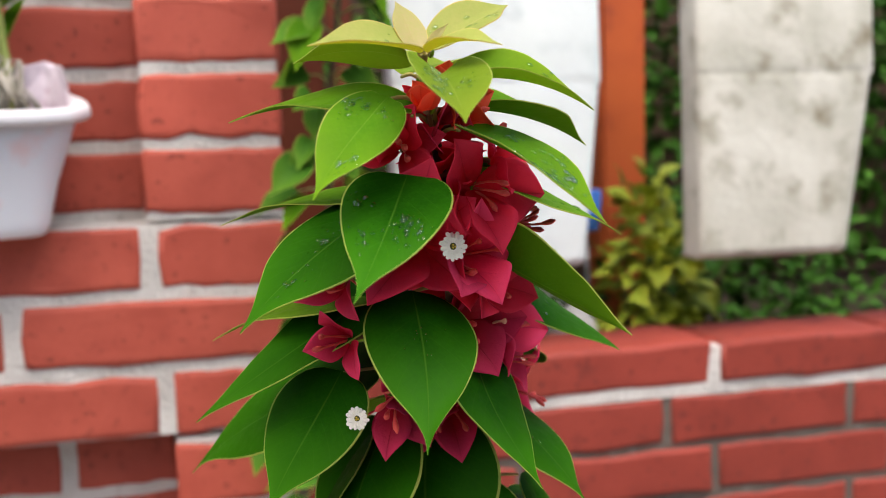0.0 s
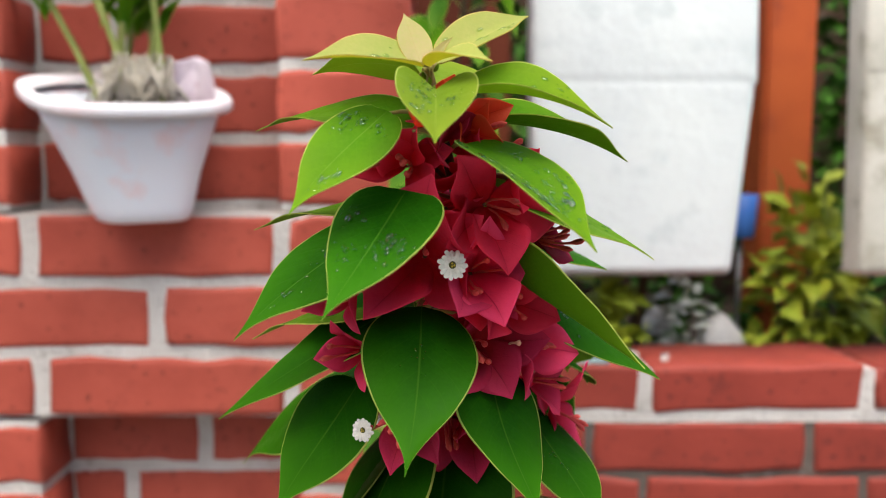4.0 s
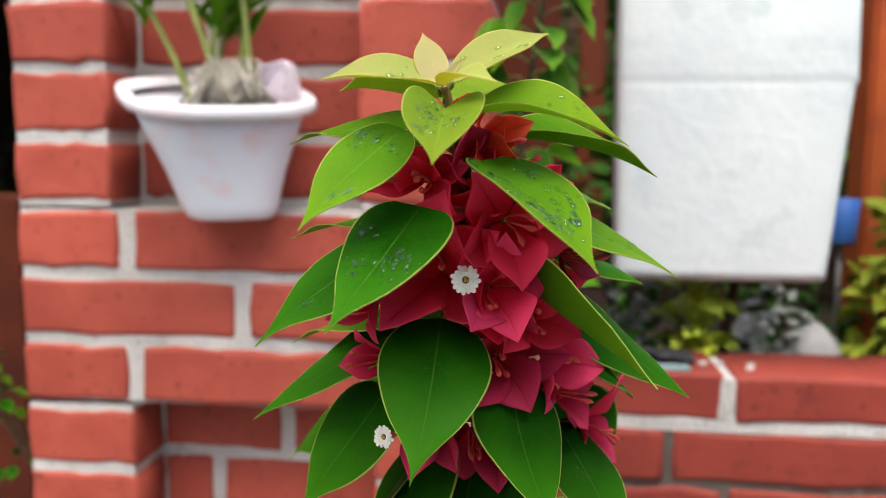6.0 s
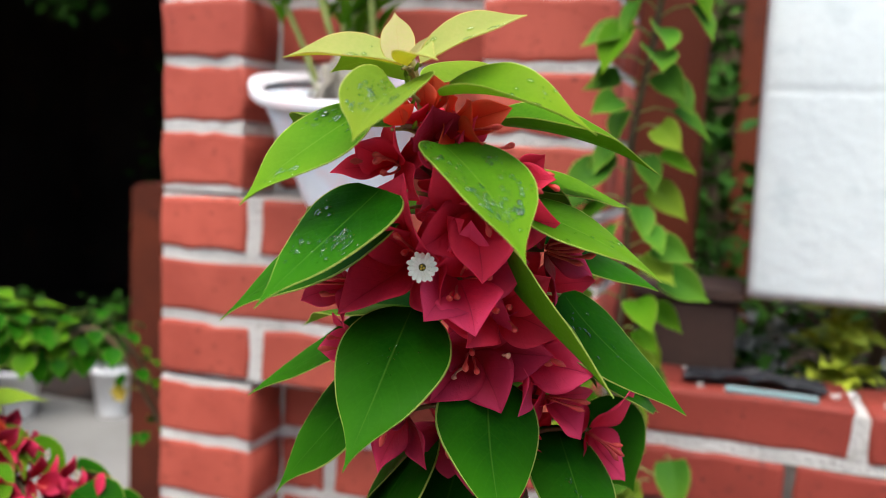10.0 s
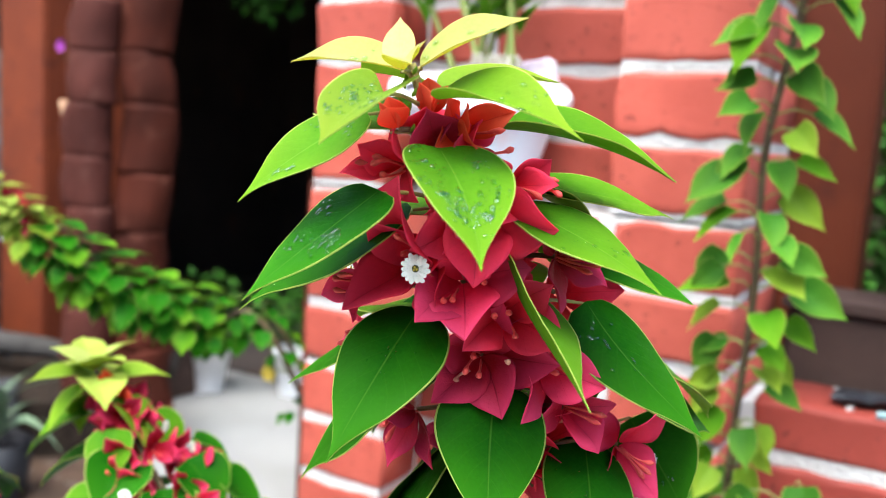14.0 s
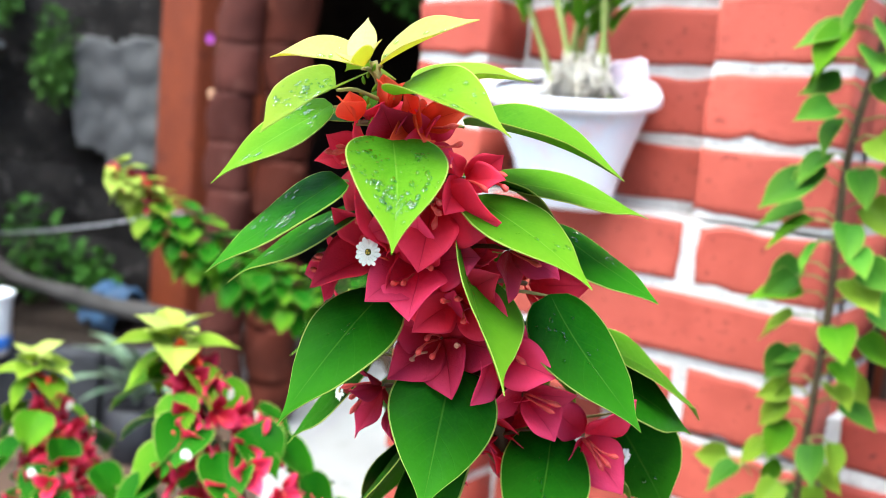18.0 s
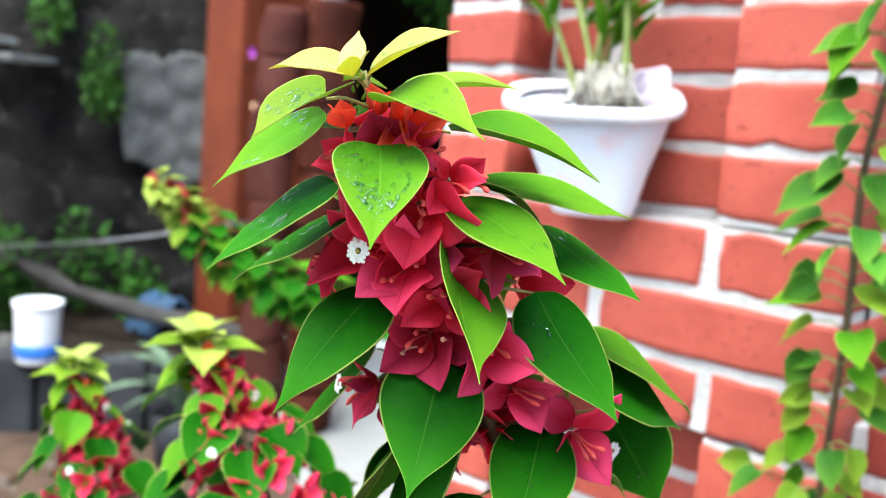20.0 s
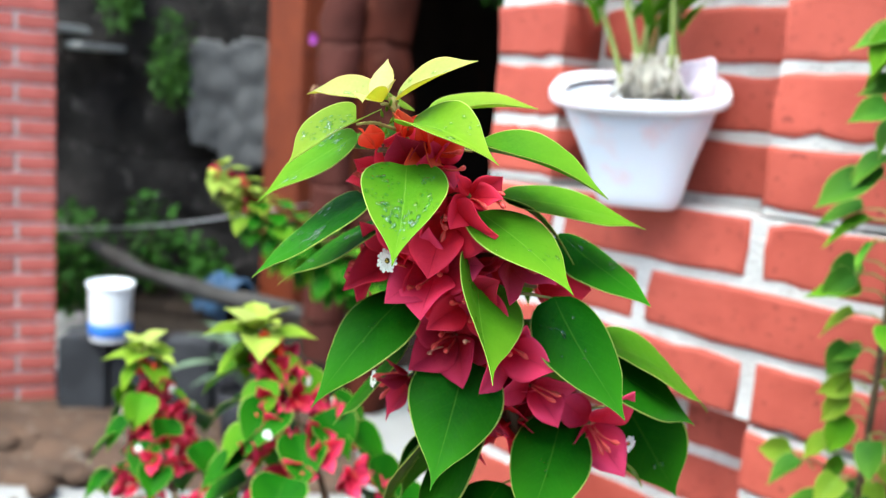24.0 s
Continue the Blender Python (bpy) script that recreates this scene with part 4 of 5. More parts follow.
# front
leaf((0.0933, 0.345, 1.1055), (0.0891, 0.2989, 1.0643), M_OLD, 0.312, 0.04, 8, -20, sharp=1.35, rise=0.66, wet=7, label="broad deep green leaf with pale midrib")
leaf((0.07, 0.3685, 1.0735), (0.0391, 0.3488, 1.031), M_OLD, 0.42, -0.04, 14, -18, sharp=1.4, rise=0.66, label="broad deep green leaf")
leaf((0.118, 0.3575, 1.0805), (0.1352, 0.3253, 1.0387), M_OLD, 0.37, -0.1, 13, -21, sharp=1.42, rise=0.54, label="broad deep green leaf with pale midrib")
leaf((0.1345, 0.405, 1.053), (0.1604, 0.3524, 1.0225), M_OLD, 0.265, -0.02, 6, 14, wet=8, label="broad deep green leaf")
# right
leaf((0.1216, 0.3571, 1.1175), (0.167, 0.3239, 1.0913), M_MID, 0.36, -0.04, 31, -37, sharp=1.29, rise=0.45, wet=6, label="folded green leaf")
leaf((0.1368, 0.388, 1.1085), (0.1857, 0.3772, 1.0735), M_OLD, 0.275, -0.08, 6, 36, sharp=1.06, rise=0.5, wet=16, label="broad deep green leaf with rain drops")
leaf((0.1078, 0.3265, 1.1605), (0.1441, 0.2903, 1.1329), M_MID, 0.308, 0.027, 26, -3, sharp=1.2, wet=120, label="fresh green leaf wet with rain")
leaf((0.1055, 0.3275, 1.1755), (0.1545, 0.3272, 1.1678), M_FRESH, 0.32, 0.1, 36, 13, wet=14, label="lime young leaf folded along its midrib")
leaf((0.115, 0.355, 1.168), (0.1697, 0.3737, 1.1571), M_MID, 0.31, 0.05, 35, 23, wet=24, label="fresh green leaf with rain drops, folded along its midrib")
leaf((0.093, 0.35, 1.18), (0.1208, 0.3858, 1.1878), M_LIME, 0.32, 0.02, 28, 34, sharp=1.03, label="lime young leaf")
leaf((0.1194, 0.3702, 1.1487), (0.1573, 0.421, 1.1416), M_MID, 0.26, 0.03, 16, 20)
leaf((0.1208, 0.355, 1.1434), (0.1751, 0.3511, 1.1234), M_MID, 0.285, 0.02, 14, 16, wet=12, label="green leaf with rain drops")
leaf((0.1233, 0.405, 1.1325), (0.1706, 0.4105, 1.1113), M_OLD, 0.28, -0.06, 3, 42, sharp=1.02, wet=8)
leaf((0.1383, 0.4102, 1.0801), (0.1725, 0.4576, 1.0506), M_OLD, 0.29, 0.04, 13, 31)
leaf((0.142, 0.42, 1.085), (0.166, 0.481, 1.051), M_MID, 0.3, 0.06, 16, 15)
# the lower tier
leaf((0.104, 0.385, 1.05), (0.0945, 0.352, 0.985), M_OLD, half=0.42, bow=0.03, fold=10, out=1.0)
leaf((0.09, 0.386, 1.05), (0.062, 0.36, 0.99), M_OLD, half=0.42, bow=0.03, fold=10, out=1.0)
leaf((0.084, 0.4, 1.045), (0.045, 0.39, 0.985), M_OLD, half=0.31, bow=0.03, fold=10, out=1.0)
leaf((0.1388, 0.4483, 1.05), (0.163, 0.462, 1.008), M_OLD, half=0.4, bow=0.03, fold=10, face=(0.3, -1, 0.3), wet=6, label="broad deep green leaf")
leaf((0.12, 0.385, 1.02), (0.128, 0.345, 0.97), M_OLD, half=0.32, bow=0.1, fold=12, out=1.0)
leaf((0.148, 0.4, 1.015), (0.172, 0.385, 0.965), M_OLD, half=0.31, bow=0.03, fold=10, out=1.0)
rnd = random.Random(31)
for k in range(26):
    z = 1.0 - 0.009 * k
    a = 2.4 * k
    f = stem_at(z)
    d = Vector((math.cos(a), math.sin(a), 0))
    leaf(f + d * 0.02, f + d * 0.065 + Vector((0, 0, -0.035)), M_OLD, half=0.29, bow=0.12, fold=14, out=0.8)
for k in range(9):
    z = 1.15 - 0.014 * k
    a = radians(55 + 23 * k % 90)
    f = stem_at(z)
    d = Vector((math.cos(a), math.sin(a), 0))
    leaf(f + d * 0.018, f + d * 0.065 + Vector((0, 0, -0.025)), M_MID, half=0.27, bow=0.14, fold=16, out=0.7)


def star(at, aim, parent, size=0.0092, seed=0):
    """The small true flower: a scalloped cream star with a yellow-green throat."""
    aim = Vector(aim).normalized()
    x = aim.orthogonal().normalized()
    y = aim.cross(x)
    c = Vector(at)
    bm = bmesh.new()
    n, fine = 15, 6
    m = n * fine
    turns = [2 * math.pi * k / m for k in range(m)]
    mid = [bm.verts.new(c + (x * math.cos(t) + y * math.sin(t)) * size * 0.12) for t in turns]
    low = [bm.verts.new(c - aim * size * 0.04 + (x * math.cos(t) + y * math.sin(t)) * size * 0.12) for t in turns]
    half, edge = [], []
    for k, t in enumerate(turns):
        d = x * math.cos(t) + y * math.sin(t)
        lobe = abs(math.sin(math.pi * k / fine))
        long = 1 + 0.07 * math.sin((k // fine) * 2.7 + seed)
        half.append(bm.verts.new(c + d * size * 0.3 * long + aim * size * (0.06 + 0.03 * lobe)))
        edge.append(bm.verts.new(c + d * size * (0.445 + 0.085 * lobe**0.8) * long + aim * size * (0.03 + 0.05 * math.sin((k // fine) * 1.9 + seed))))
    for k in range(m):
        j = (k + 1) % m
        bm.faces.new((mid[k], half[k], half[j], mid[j]))
        bm.faces.new((half[k], edge[k], edge[j], half[j]))
        bm.faces.new((low[j], edge[j], edge[k], low[k]))
    ob = part("flower", bm, M_PETAL, parent, "small cream-white star flower")
    bm = bmesh.new()
    bmesh.ops.create_cone(bm, cap_ends=True, segments=14, radius1=size * 0.135, radius2=size * 0.11, depth=size * 0.05)
    for v in bm.verts:
        v.co = c + x * v.co.x + y * v.co.y + aim * (v.co.z + size * 0.02)
    part("throat", bm, M_EYE, ob, "dark olive throat")
    bm = bmesh.new()
    for q, (u, w) in enumerate(((0.05, 0.01), (-0.03, 0.05), (-0.02, -0.05))):
        got = bmesh.ops.create_icosphere(bm, subdivisions=1, radius=size * 0.045)["verts"]
        for v in got:
            v.co = c + x * (v.co.x + u * size) + y * (v.co.y + w * size) + aim * (v.co.z * 0.6 + size * 0.05)
    part("stamen", smooth(bm), M_ANTHER, ob)
    return ob


def floret(base, aim, parent, long=0.014, pale=False, seed=0):
    """A slender flower tube with a swollen end."""
    rnd = random.Random(seed)
    b, aim = Vector(base), Vector(aim).normalized()
    bend = Vector((rnd.uniform(-1, 1), rnd.uniform(-1, 1), rnd.uniform(-1, 1))) * 0.002
    pts = [b + aim * long * u + bend * 4 * u * (1 - u) for u in (0, 0.25, 0.5, 0.7, 0.82, 0.92, 1.0)]
    part("flower_tube", tube(bmesh.new(), pts, [0.0004, 0.0005, 0.0004, 0.0005, 0.001, 0.0011, 0.0003], 8), M_TUBE_PALE if pale else M_TUBE, parent, "withered pale flower tube" if pale else "")


def bracts(at, aim, skin, parent, size=0.027, spin=0.0, open_=0.75, seed=0, count=3, tubes=2, pale=False, half=0.46):
    """Three papery bracts round a few flower tubes."""
    rnd = random.Random(seed)
    c, aim = Vector(at), Vector(aim).normalized()
    x = aim.cross(Vector((0, 0, 1))).normalized()
    y = x.cross(aim)
    heart = c - aim * size * 0.3
    for k in range(count):
        t = radians(spin) + 2 * math.pi * k / count + rnd.uniform(-0.15, 0.15)
        r = x * math.cos(t) + y * math.sin(t)
        tip = heart + (r * open_ + aim * (1 - open_ * 0.45)).normalized() * size * rnd.uniform(0.9, 1.12)
        bl = Blade(heart + r * 0.0015, tip, aim - r * 0.4, half=half * 0.85 * rnd.uniform(0.92, 1.1), bow=-0.1, fold=22, sharp=1.0, rise=0.75, wave=0.06, quilt=0.006, drip=0.1, seed=rnd.random() * 3, curl=rnd.uniform(0.05, 0.2))
        part("bract", bl.mesh(11, 0.0003, False), [skin], parent)
    for k in range(tubes):
        t = rnd.uniform(0, 6.28)
        floret(heart + (x * math.cos(t) + y * math.sin(t)) * 0.002, aim + (x * math.cos(t) + y * math.sin(t)) * 0.25, parent, size * rnd.uniform(0.5, 0.62), pale, seed * 7 + k)


def cluster(at, skin, size=0.027, spin=0.0, lift=0.15, swing=0.0, **more):
    c = Vector(at)
    f = stem_at(c.z)
    d = Vector((c.x - f.x, c.y - f.y, 0)).normalized()
    d = Matrix.Rotation(radians(swing), 3, "Z") @ d + Vector((0, 0, lift))
    CLUSTER_NO[0] += 1
    bracts(c, d, skin, plant, size, spin, seed=CLUSTER_NO[0], **more)
    part("pedicel", tube(bmesh.new(), curve([f - Vector((0, 0, 0.008)), f.lerp(c, 0.5), c - d.normalized() * size * 0.3], 5), [0.0009] * 5, 6), M_TWIG, plant)


CLUSTER_NO = [0]


def head(heart, skin, tips, lift=0.1, half=0.52, tubes=3, pale=False, long=0.015):
    """One flower head: broad pointed bracts from a common heart to their tips, with tubes between them."""
    CLUSTER_NO[0] += 1
    rnd = random.Random(500 + CLUSTER_NO[0])
    c = Vector(heart)
    f = stem_at(c.z)
    aim = sum((Vector(t[:3]) - c for t in tips), Vector()).normalized() + Vector((c.x - f.x, c.y - f.y, lift * 0.02)).normalized() * 0.5
    aim.normalize()
    for t in tips:
        own = t[3] if len(t) > 3 else half
        t = c + (Vector(t[:3]) - c) * 1.14
        r = (t - c).normalized()
        bl = Blade(c + r * 0.001, t, aim * 1.2 - r * 0.3, own * 1.12 * rnd.uniform(0.94, 1.08), rnd.uniform(-0.16, -0.04), rnd.uniform(22, 34), rnd.uniform(-10, 10), 1.0, 0.8, 0.07, rnd.uniform(-18, 18), rnd.random() * 4, rnd.uniform(0.1, 0.24), quilt=0.008, cup=0.2, sway=rnd.uniform(-0.1, 0.1), drip=0.12)
        part("bract", bl.mesh(20, 0.0003, False, FINE), [skin], plant)
    for k in range(tubes):
        w = Vector((rnd.uniform(-1, 1), rnd.uniform(-1, 1), rnd.uniform(-1, 1))) * 0.35
        floret(c + w * 0.004, aim + w, plant, long * rnd.uniform(0.85, 1.15), pale and k < 2, CLUSTER_NO[0] * 9 + k)
    part("pedicel", tube(bmesh.new(), curve([f - Vector((0, 0, 0.006)), f.lerp(c, 0.5), c], 5), [0.0009] * 5, 6), M_TWIG, plant)


head((0.0895, 0.3358, 1.1538), M_BRACT, [(0.0732, 0.3258, 1.1523, 0.2), (0.0817, 0.3236, 1.1579, 0.4), (0.0905, 0.3246, 1.1658, 0.42), (0.1006, 0.3295, 1.1588, 0.38), (0.0963, 0.3276, 1.1444, 0.4)], tubes=4)
head((0.1057, 0.3405, 1.1664), M_BRACT_RED, [(0.116, 0.333, 1.1726, 0.34), (0.1078, 0.3323, 1.1749, 0.36), (0.1223, 0.3424, 1.1721, 0.3), (0.1189, 0.3307, 1.1631, 0.36), (0.1078, 0.3285, 1.1617, 0.3)], tubes=1)
head((0.1143, 0.3418, 1.1404), M_BRACT, [(0.1096, 0.3244, 1.1531, 0.42), (0.1071, 0.323, 1.1305, 0.4), (0.1223, 0.3283, 1.1235, 0.44), (0.1383, 0.3415, 1.1367, 0.42)], tubes=3)
head((0.0944, 0.3424, 1.123), M_BRACT, [(0.0788, 0.3232, 1.111, 0.38), (0.0932, 0.32, 1.1437, 0.5), (0.0847, 0.326, 1.1303, 0.4), (0.1057, 0.3283, 1.1101, 0.36), (0.1087, 0.3299, 1.1354, 0.4)], tubes=2)
head((0.1096, 0.3442, 1.1168), M_BRACT_PINK, [(0.1089, 0.3235, 1.11, 0.42), (0.119, 0.3272, 1.1076, 0.46), (0.1289, 0.3442, 1.1235, 0.44), (0.1162, 0.3314, 1.1317, 0.4)], tubes=4)
head((0.1203, 0.355, 1.1064), M_BRACT, [(0.1397, 0.3523, 1.1006, 0.42), (0.1197, 0.3372, 1.099, 0.38), (0.1364, 0.3497, 1.1164, 0.4), (0.1102, 0.3359, 1.1057, 0.36)], tubes=3)
# Deep crimson heads from here hold the shade below the upper ones in colour.
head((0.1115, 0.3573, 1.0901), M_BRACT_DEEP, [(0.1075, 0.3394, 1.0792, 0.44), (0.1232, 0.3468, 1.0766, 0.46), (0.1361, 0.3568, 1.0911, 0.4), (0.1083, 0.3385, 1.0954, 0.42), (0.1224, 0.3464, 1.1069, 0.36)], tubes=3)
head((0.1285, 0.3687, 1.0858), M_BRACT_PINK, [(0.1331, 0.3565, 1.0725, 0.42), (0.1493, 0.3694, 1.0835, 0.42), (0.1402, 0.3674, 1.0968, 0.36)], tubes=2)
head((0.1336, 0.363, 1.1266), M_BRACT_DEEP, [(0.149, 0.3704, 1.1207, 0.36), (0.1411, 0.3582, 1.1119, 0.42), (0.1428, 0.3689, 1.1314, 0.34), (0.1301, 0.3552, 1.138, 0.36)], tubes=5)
head((0.1334, 0.3822, 1.0696), M_BRACT_PINK, [(0.1476, 0.3836, 1.0588, 0.44), (0.1334, 0.3658, 1.067, 0.38), (0.149, 0.3897, 1.0699, 0.34)], tubes=2)
head((0.1461, 0.4102, 1.0512), M_BRACT_PINK, [(0.1631, 0.4152, 1.0352, 0.4), (0.1631, 0.4138, 1.065, 0.38), (0.1465, 0.4016, 1.0343, 0.38), (0.1431, 0.3946, 1.0626, 0.36)], tubes=3)
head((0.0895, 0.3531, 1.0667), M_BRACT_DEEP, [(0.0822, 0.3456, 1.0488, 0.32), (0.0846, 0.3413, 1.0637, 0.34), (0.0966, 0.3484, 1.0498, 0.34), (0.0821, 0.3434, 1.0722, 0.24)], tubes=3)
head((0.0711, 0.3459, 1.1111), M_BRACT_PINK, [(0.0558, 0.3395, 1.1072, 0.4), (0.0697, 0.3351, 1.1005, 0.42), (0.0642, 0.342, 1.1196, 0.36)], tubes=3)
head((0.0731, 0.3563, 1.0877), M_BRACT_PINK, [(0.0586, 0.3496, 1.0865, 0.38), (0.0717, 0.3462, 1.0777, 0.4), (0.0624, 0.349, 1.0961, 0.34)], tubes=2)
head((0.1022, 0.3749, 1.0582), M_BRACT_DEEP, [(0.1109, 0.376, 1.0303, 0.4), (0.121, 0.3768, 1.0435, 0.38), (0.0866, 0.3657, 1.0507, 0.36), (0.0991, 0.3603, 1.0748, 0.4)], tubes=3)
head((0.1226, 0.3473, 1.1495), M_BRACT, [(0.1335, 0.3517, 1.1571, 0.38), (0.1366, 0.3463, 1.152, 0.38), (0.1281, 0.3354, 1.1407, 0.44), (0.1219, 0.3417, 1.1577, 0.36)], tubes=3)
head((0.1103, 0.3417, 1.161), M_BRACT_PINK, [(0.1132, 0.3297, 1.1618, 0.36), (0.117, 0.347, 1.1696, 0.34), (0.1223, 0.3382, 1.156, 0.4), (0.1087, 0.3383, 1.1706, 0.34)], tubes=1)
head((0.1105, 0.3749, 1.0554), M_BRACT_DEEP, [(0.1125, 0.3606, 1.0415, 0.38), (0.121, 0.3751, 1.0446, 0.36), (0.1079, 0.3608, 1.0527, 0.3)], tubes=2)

for at, toward in (((0.1241, 0.3525, 1.0907), (0.5, -0.8, 0.2)), ((0.1111, 0.3505, 1.0855), (-0.2, -0.7, -0.35))):
    floret(at, toward, plant, 0.007, True, 7)
# the dark inside of the flower spike: short filler bracts close round the stem, every third coloured for inner shade
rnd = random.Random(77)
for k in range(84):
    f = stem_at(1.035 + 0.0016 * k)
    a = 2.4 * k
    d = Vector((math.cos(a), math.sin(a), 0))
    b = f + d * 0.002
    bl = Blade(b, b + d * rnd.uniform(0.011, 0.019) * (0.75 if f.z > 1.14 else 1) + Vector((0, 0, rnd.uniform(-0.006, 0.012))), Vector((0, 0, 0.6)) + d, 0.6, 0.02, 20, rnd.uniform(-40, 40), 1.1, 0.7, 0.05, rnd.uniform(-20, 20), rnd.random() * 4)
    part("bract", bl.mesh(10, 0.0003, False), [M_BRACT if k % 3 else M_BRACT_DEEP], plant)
head((0.0955, 0.3225, 1.1655), M_BRACT_RED, [(0.0935, 0.3165, 1.1735), (0.0965, 0.3145, 1.172), (0.0925, 0.32, 1.174)], 2, half=0.5, tubes=0)
head((0.1012, 0.33, 1.17), M_BRACT_RED, [(0.1035, 0.3265, 1.181), (0.1055, 0.3295, 1.179), (0.1015, 0.3265, 1.1795)], 2, half=0.42, tubes=0)
cluster((0.125, 0.4, 1.11), M_BRACT, 0.024, 10, 0.1)
cluster((0.105, 0.385, 1.12), M_BRACT, 0.024, 40, 0.1)
cluster((0.116, 0.4, 1.04), M_BRACT, 0.025, 50, -0.2, swing=-60)
cluster((0.1, 0.392, 1.04), M_BRACT, 0.025, 100, -0.2)
# open flowers
star((0.1035, 0.3235, 1.1225), (0.25, -1, 0.1), plant, 0.0092)
floret((0.103, 0.337, 1.118), Vector((0.1035, 0.3235, 1.1225)) - Vector((0.103, 0.337, 1.118)), plant, 0.0145)
star((0.0728, 0.3465, 1.0615), (-0.5, -1, 0.1), plant, 0.008, 1)
floret((0.083, 0.358, 1.062), Vector((0.0728, 0.3465, 1.0615)) - Vector((0.083, 0.358, 1.062)), plant, 0.0145)
star((0.0526, 0.3605, 1.1125), (-0.6, -0.8, 0.25), plant, 0.0072, 2)
floret((0.071, 0.3545, 1.108), Vector((0.0526, 0.3615, 1.1125)) - Vector((0.071, 0.3545, 1.108)), plant, 0.02)
star((0.0623, 0.3645, 1.1245), (-0.35, -0.1, 1), plant, 0.0072, 5)
floret((0.073, 0.355, 1.109), Vector((0.0623, 0.3645, 1.1245)) - Vector((0.073, 0.355, 1.109)), plant, 0.02)
floret((0.075, 0.35, 1.108), (-0.7, -0.2, 0.5), plant, 0.014)
star((0.1545, 0.4295, 1.04), (1, -0.2, 0.0), plant, 0.0075, 3)
floret((0.146, 0.422, 1.044), Vector((0.1545, 0.4295, 1.04)) - Vector((0.146, 0.422, 1.044)), plant, 0.012)

# ---- smaller bougainvilleas further off ----
def spray(base, line, leaves, leaf_size, heads, label, seed, skin=(M_MID, M_OLD, M_OLD), crown=True, white=0.5, taper=0.0):
    """A leafy shoot along a line, with bracts at places along it (0 to 1) and a pale crown."""
    rnd = random.Random(seed)
    ob = thing("bougainvillea", base, label, "bougainvillea", "bougainvilleas")
    pts = curve([base, *line], 40)
    part("stem", tube(bmesh.new(), pts, [0.0045 - 0.003 * i / 39 for i in range(40)], 7), M_BARK, ob)
    start = next((i for i, p in enumerate(pts) if (p - Vector(line[0])).length < 0.03), 0)
    for k in range(leaves):
        u = k / leaves
        i = int(start + (39 - start) * u)
        f = pts[i]
        tang = (pts[min(i + 1, 39)] - pts[max(i - 1, 0)]).normalized()
        a = 2.4 * k + rnd.uniform(-0.3, 0.3)
        x = tang.orthogonal().normalized()
        d = x * math.cos(a) + tang.cross(x) * math.sin(a)
        b = f + d * leaf_size * (rnd.uniform(0.3, 1.0) if u < 0.82 else 0.15)
        size = leaf_size * rnd.uniform(0.75, 1.2) * (0.7 if u > 0.96 and crown else 1)
        size *= 1 - taper * max(0.0, 1 - u * 2.2)
        tip = b + (d + Vector((0, 0, (-0.8 if u < 0.78 else -0.62 if u < 0.96 else -0.1) - 0.3 * (1 - u)))).normalized() * size
        bl = Blade(b, tip, Vector((0, 0, 0.8)) + d * 0.8, half=0.43, bow=0.03, fold=12, seed=rnd.random() * 5)
        m = (M_CROWN if u > 0.87 else M_LIME) if crown and u > 0.8 else rnd.choice(skin)
        part("leaf", bl.mesh(8, 0.0003, True), [m, M_MARGIN], ob)
    for k, u in enumerate(heads):
        f = pts[int(start + (39 - start) * u)]
        a = -0.9 + 1.1 * math.sin(2.3 * k + seed) + rnd.uniform(-0.3, 0.3)
        d = Vector((math.cos(a), math.sin(a), rnd.uniform(-0.1, 0.3)))
        bracts(f + d.normalized() * leaf_size * rnd.uniform(0.75, 1.15) * (1 if u < 0.7 else 0.6 if u < 0.83 else 0.35), d, M_BRACT_PINK if k % 2 else M_BRACT_DEEP, ob, leaf_size * 0.6, rnd.uniform(0, 120), seed=seed * 50 + k, tubes=1)
        if rnd.random() < white * 0.7 and u < 0.72:
            star(f + d.normalized() * leaf_size * 1.2 + Vector((rnd.uniform(-0.01, 0.01), 0, rnd.uniform(-0.01, 0.01))), d, ob, 0.0078, k)
    return ob


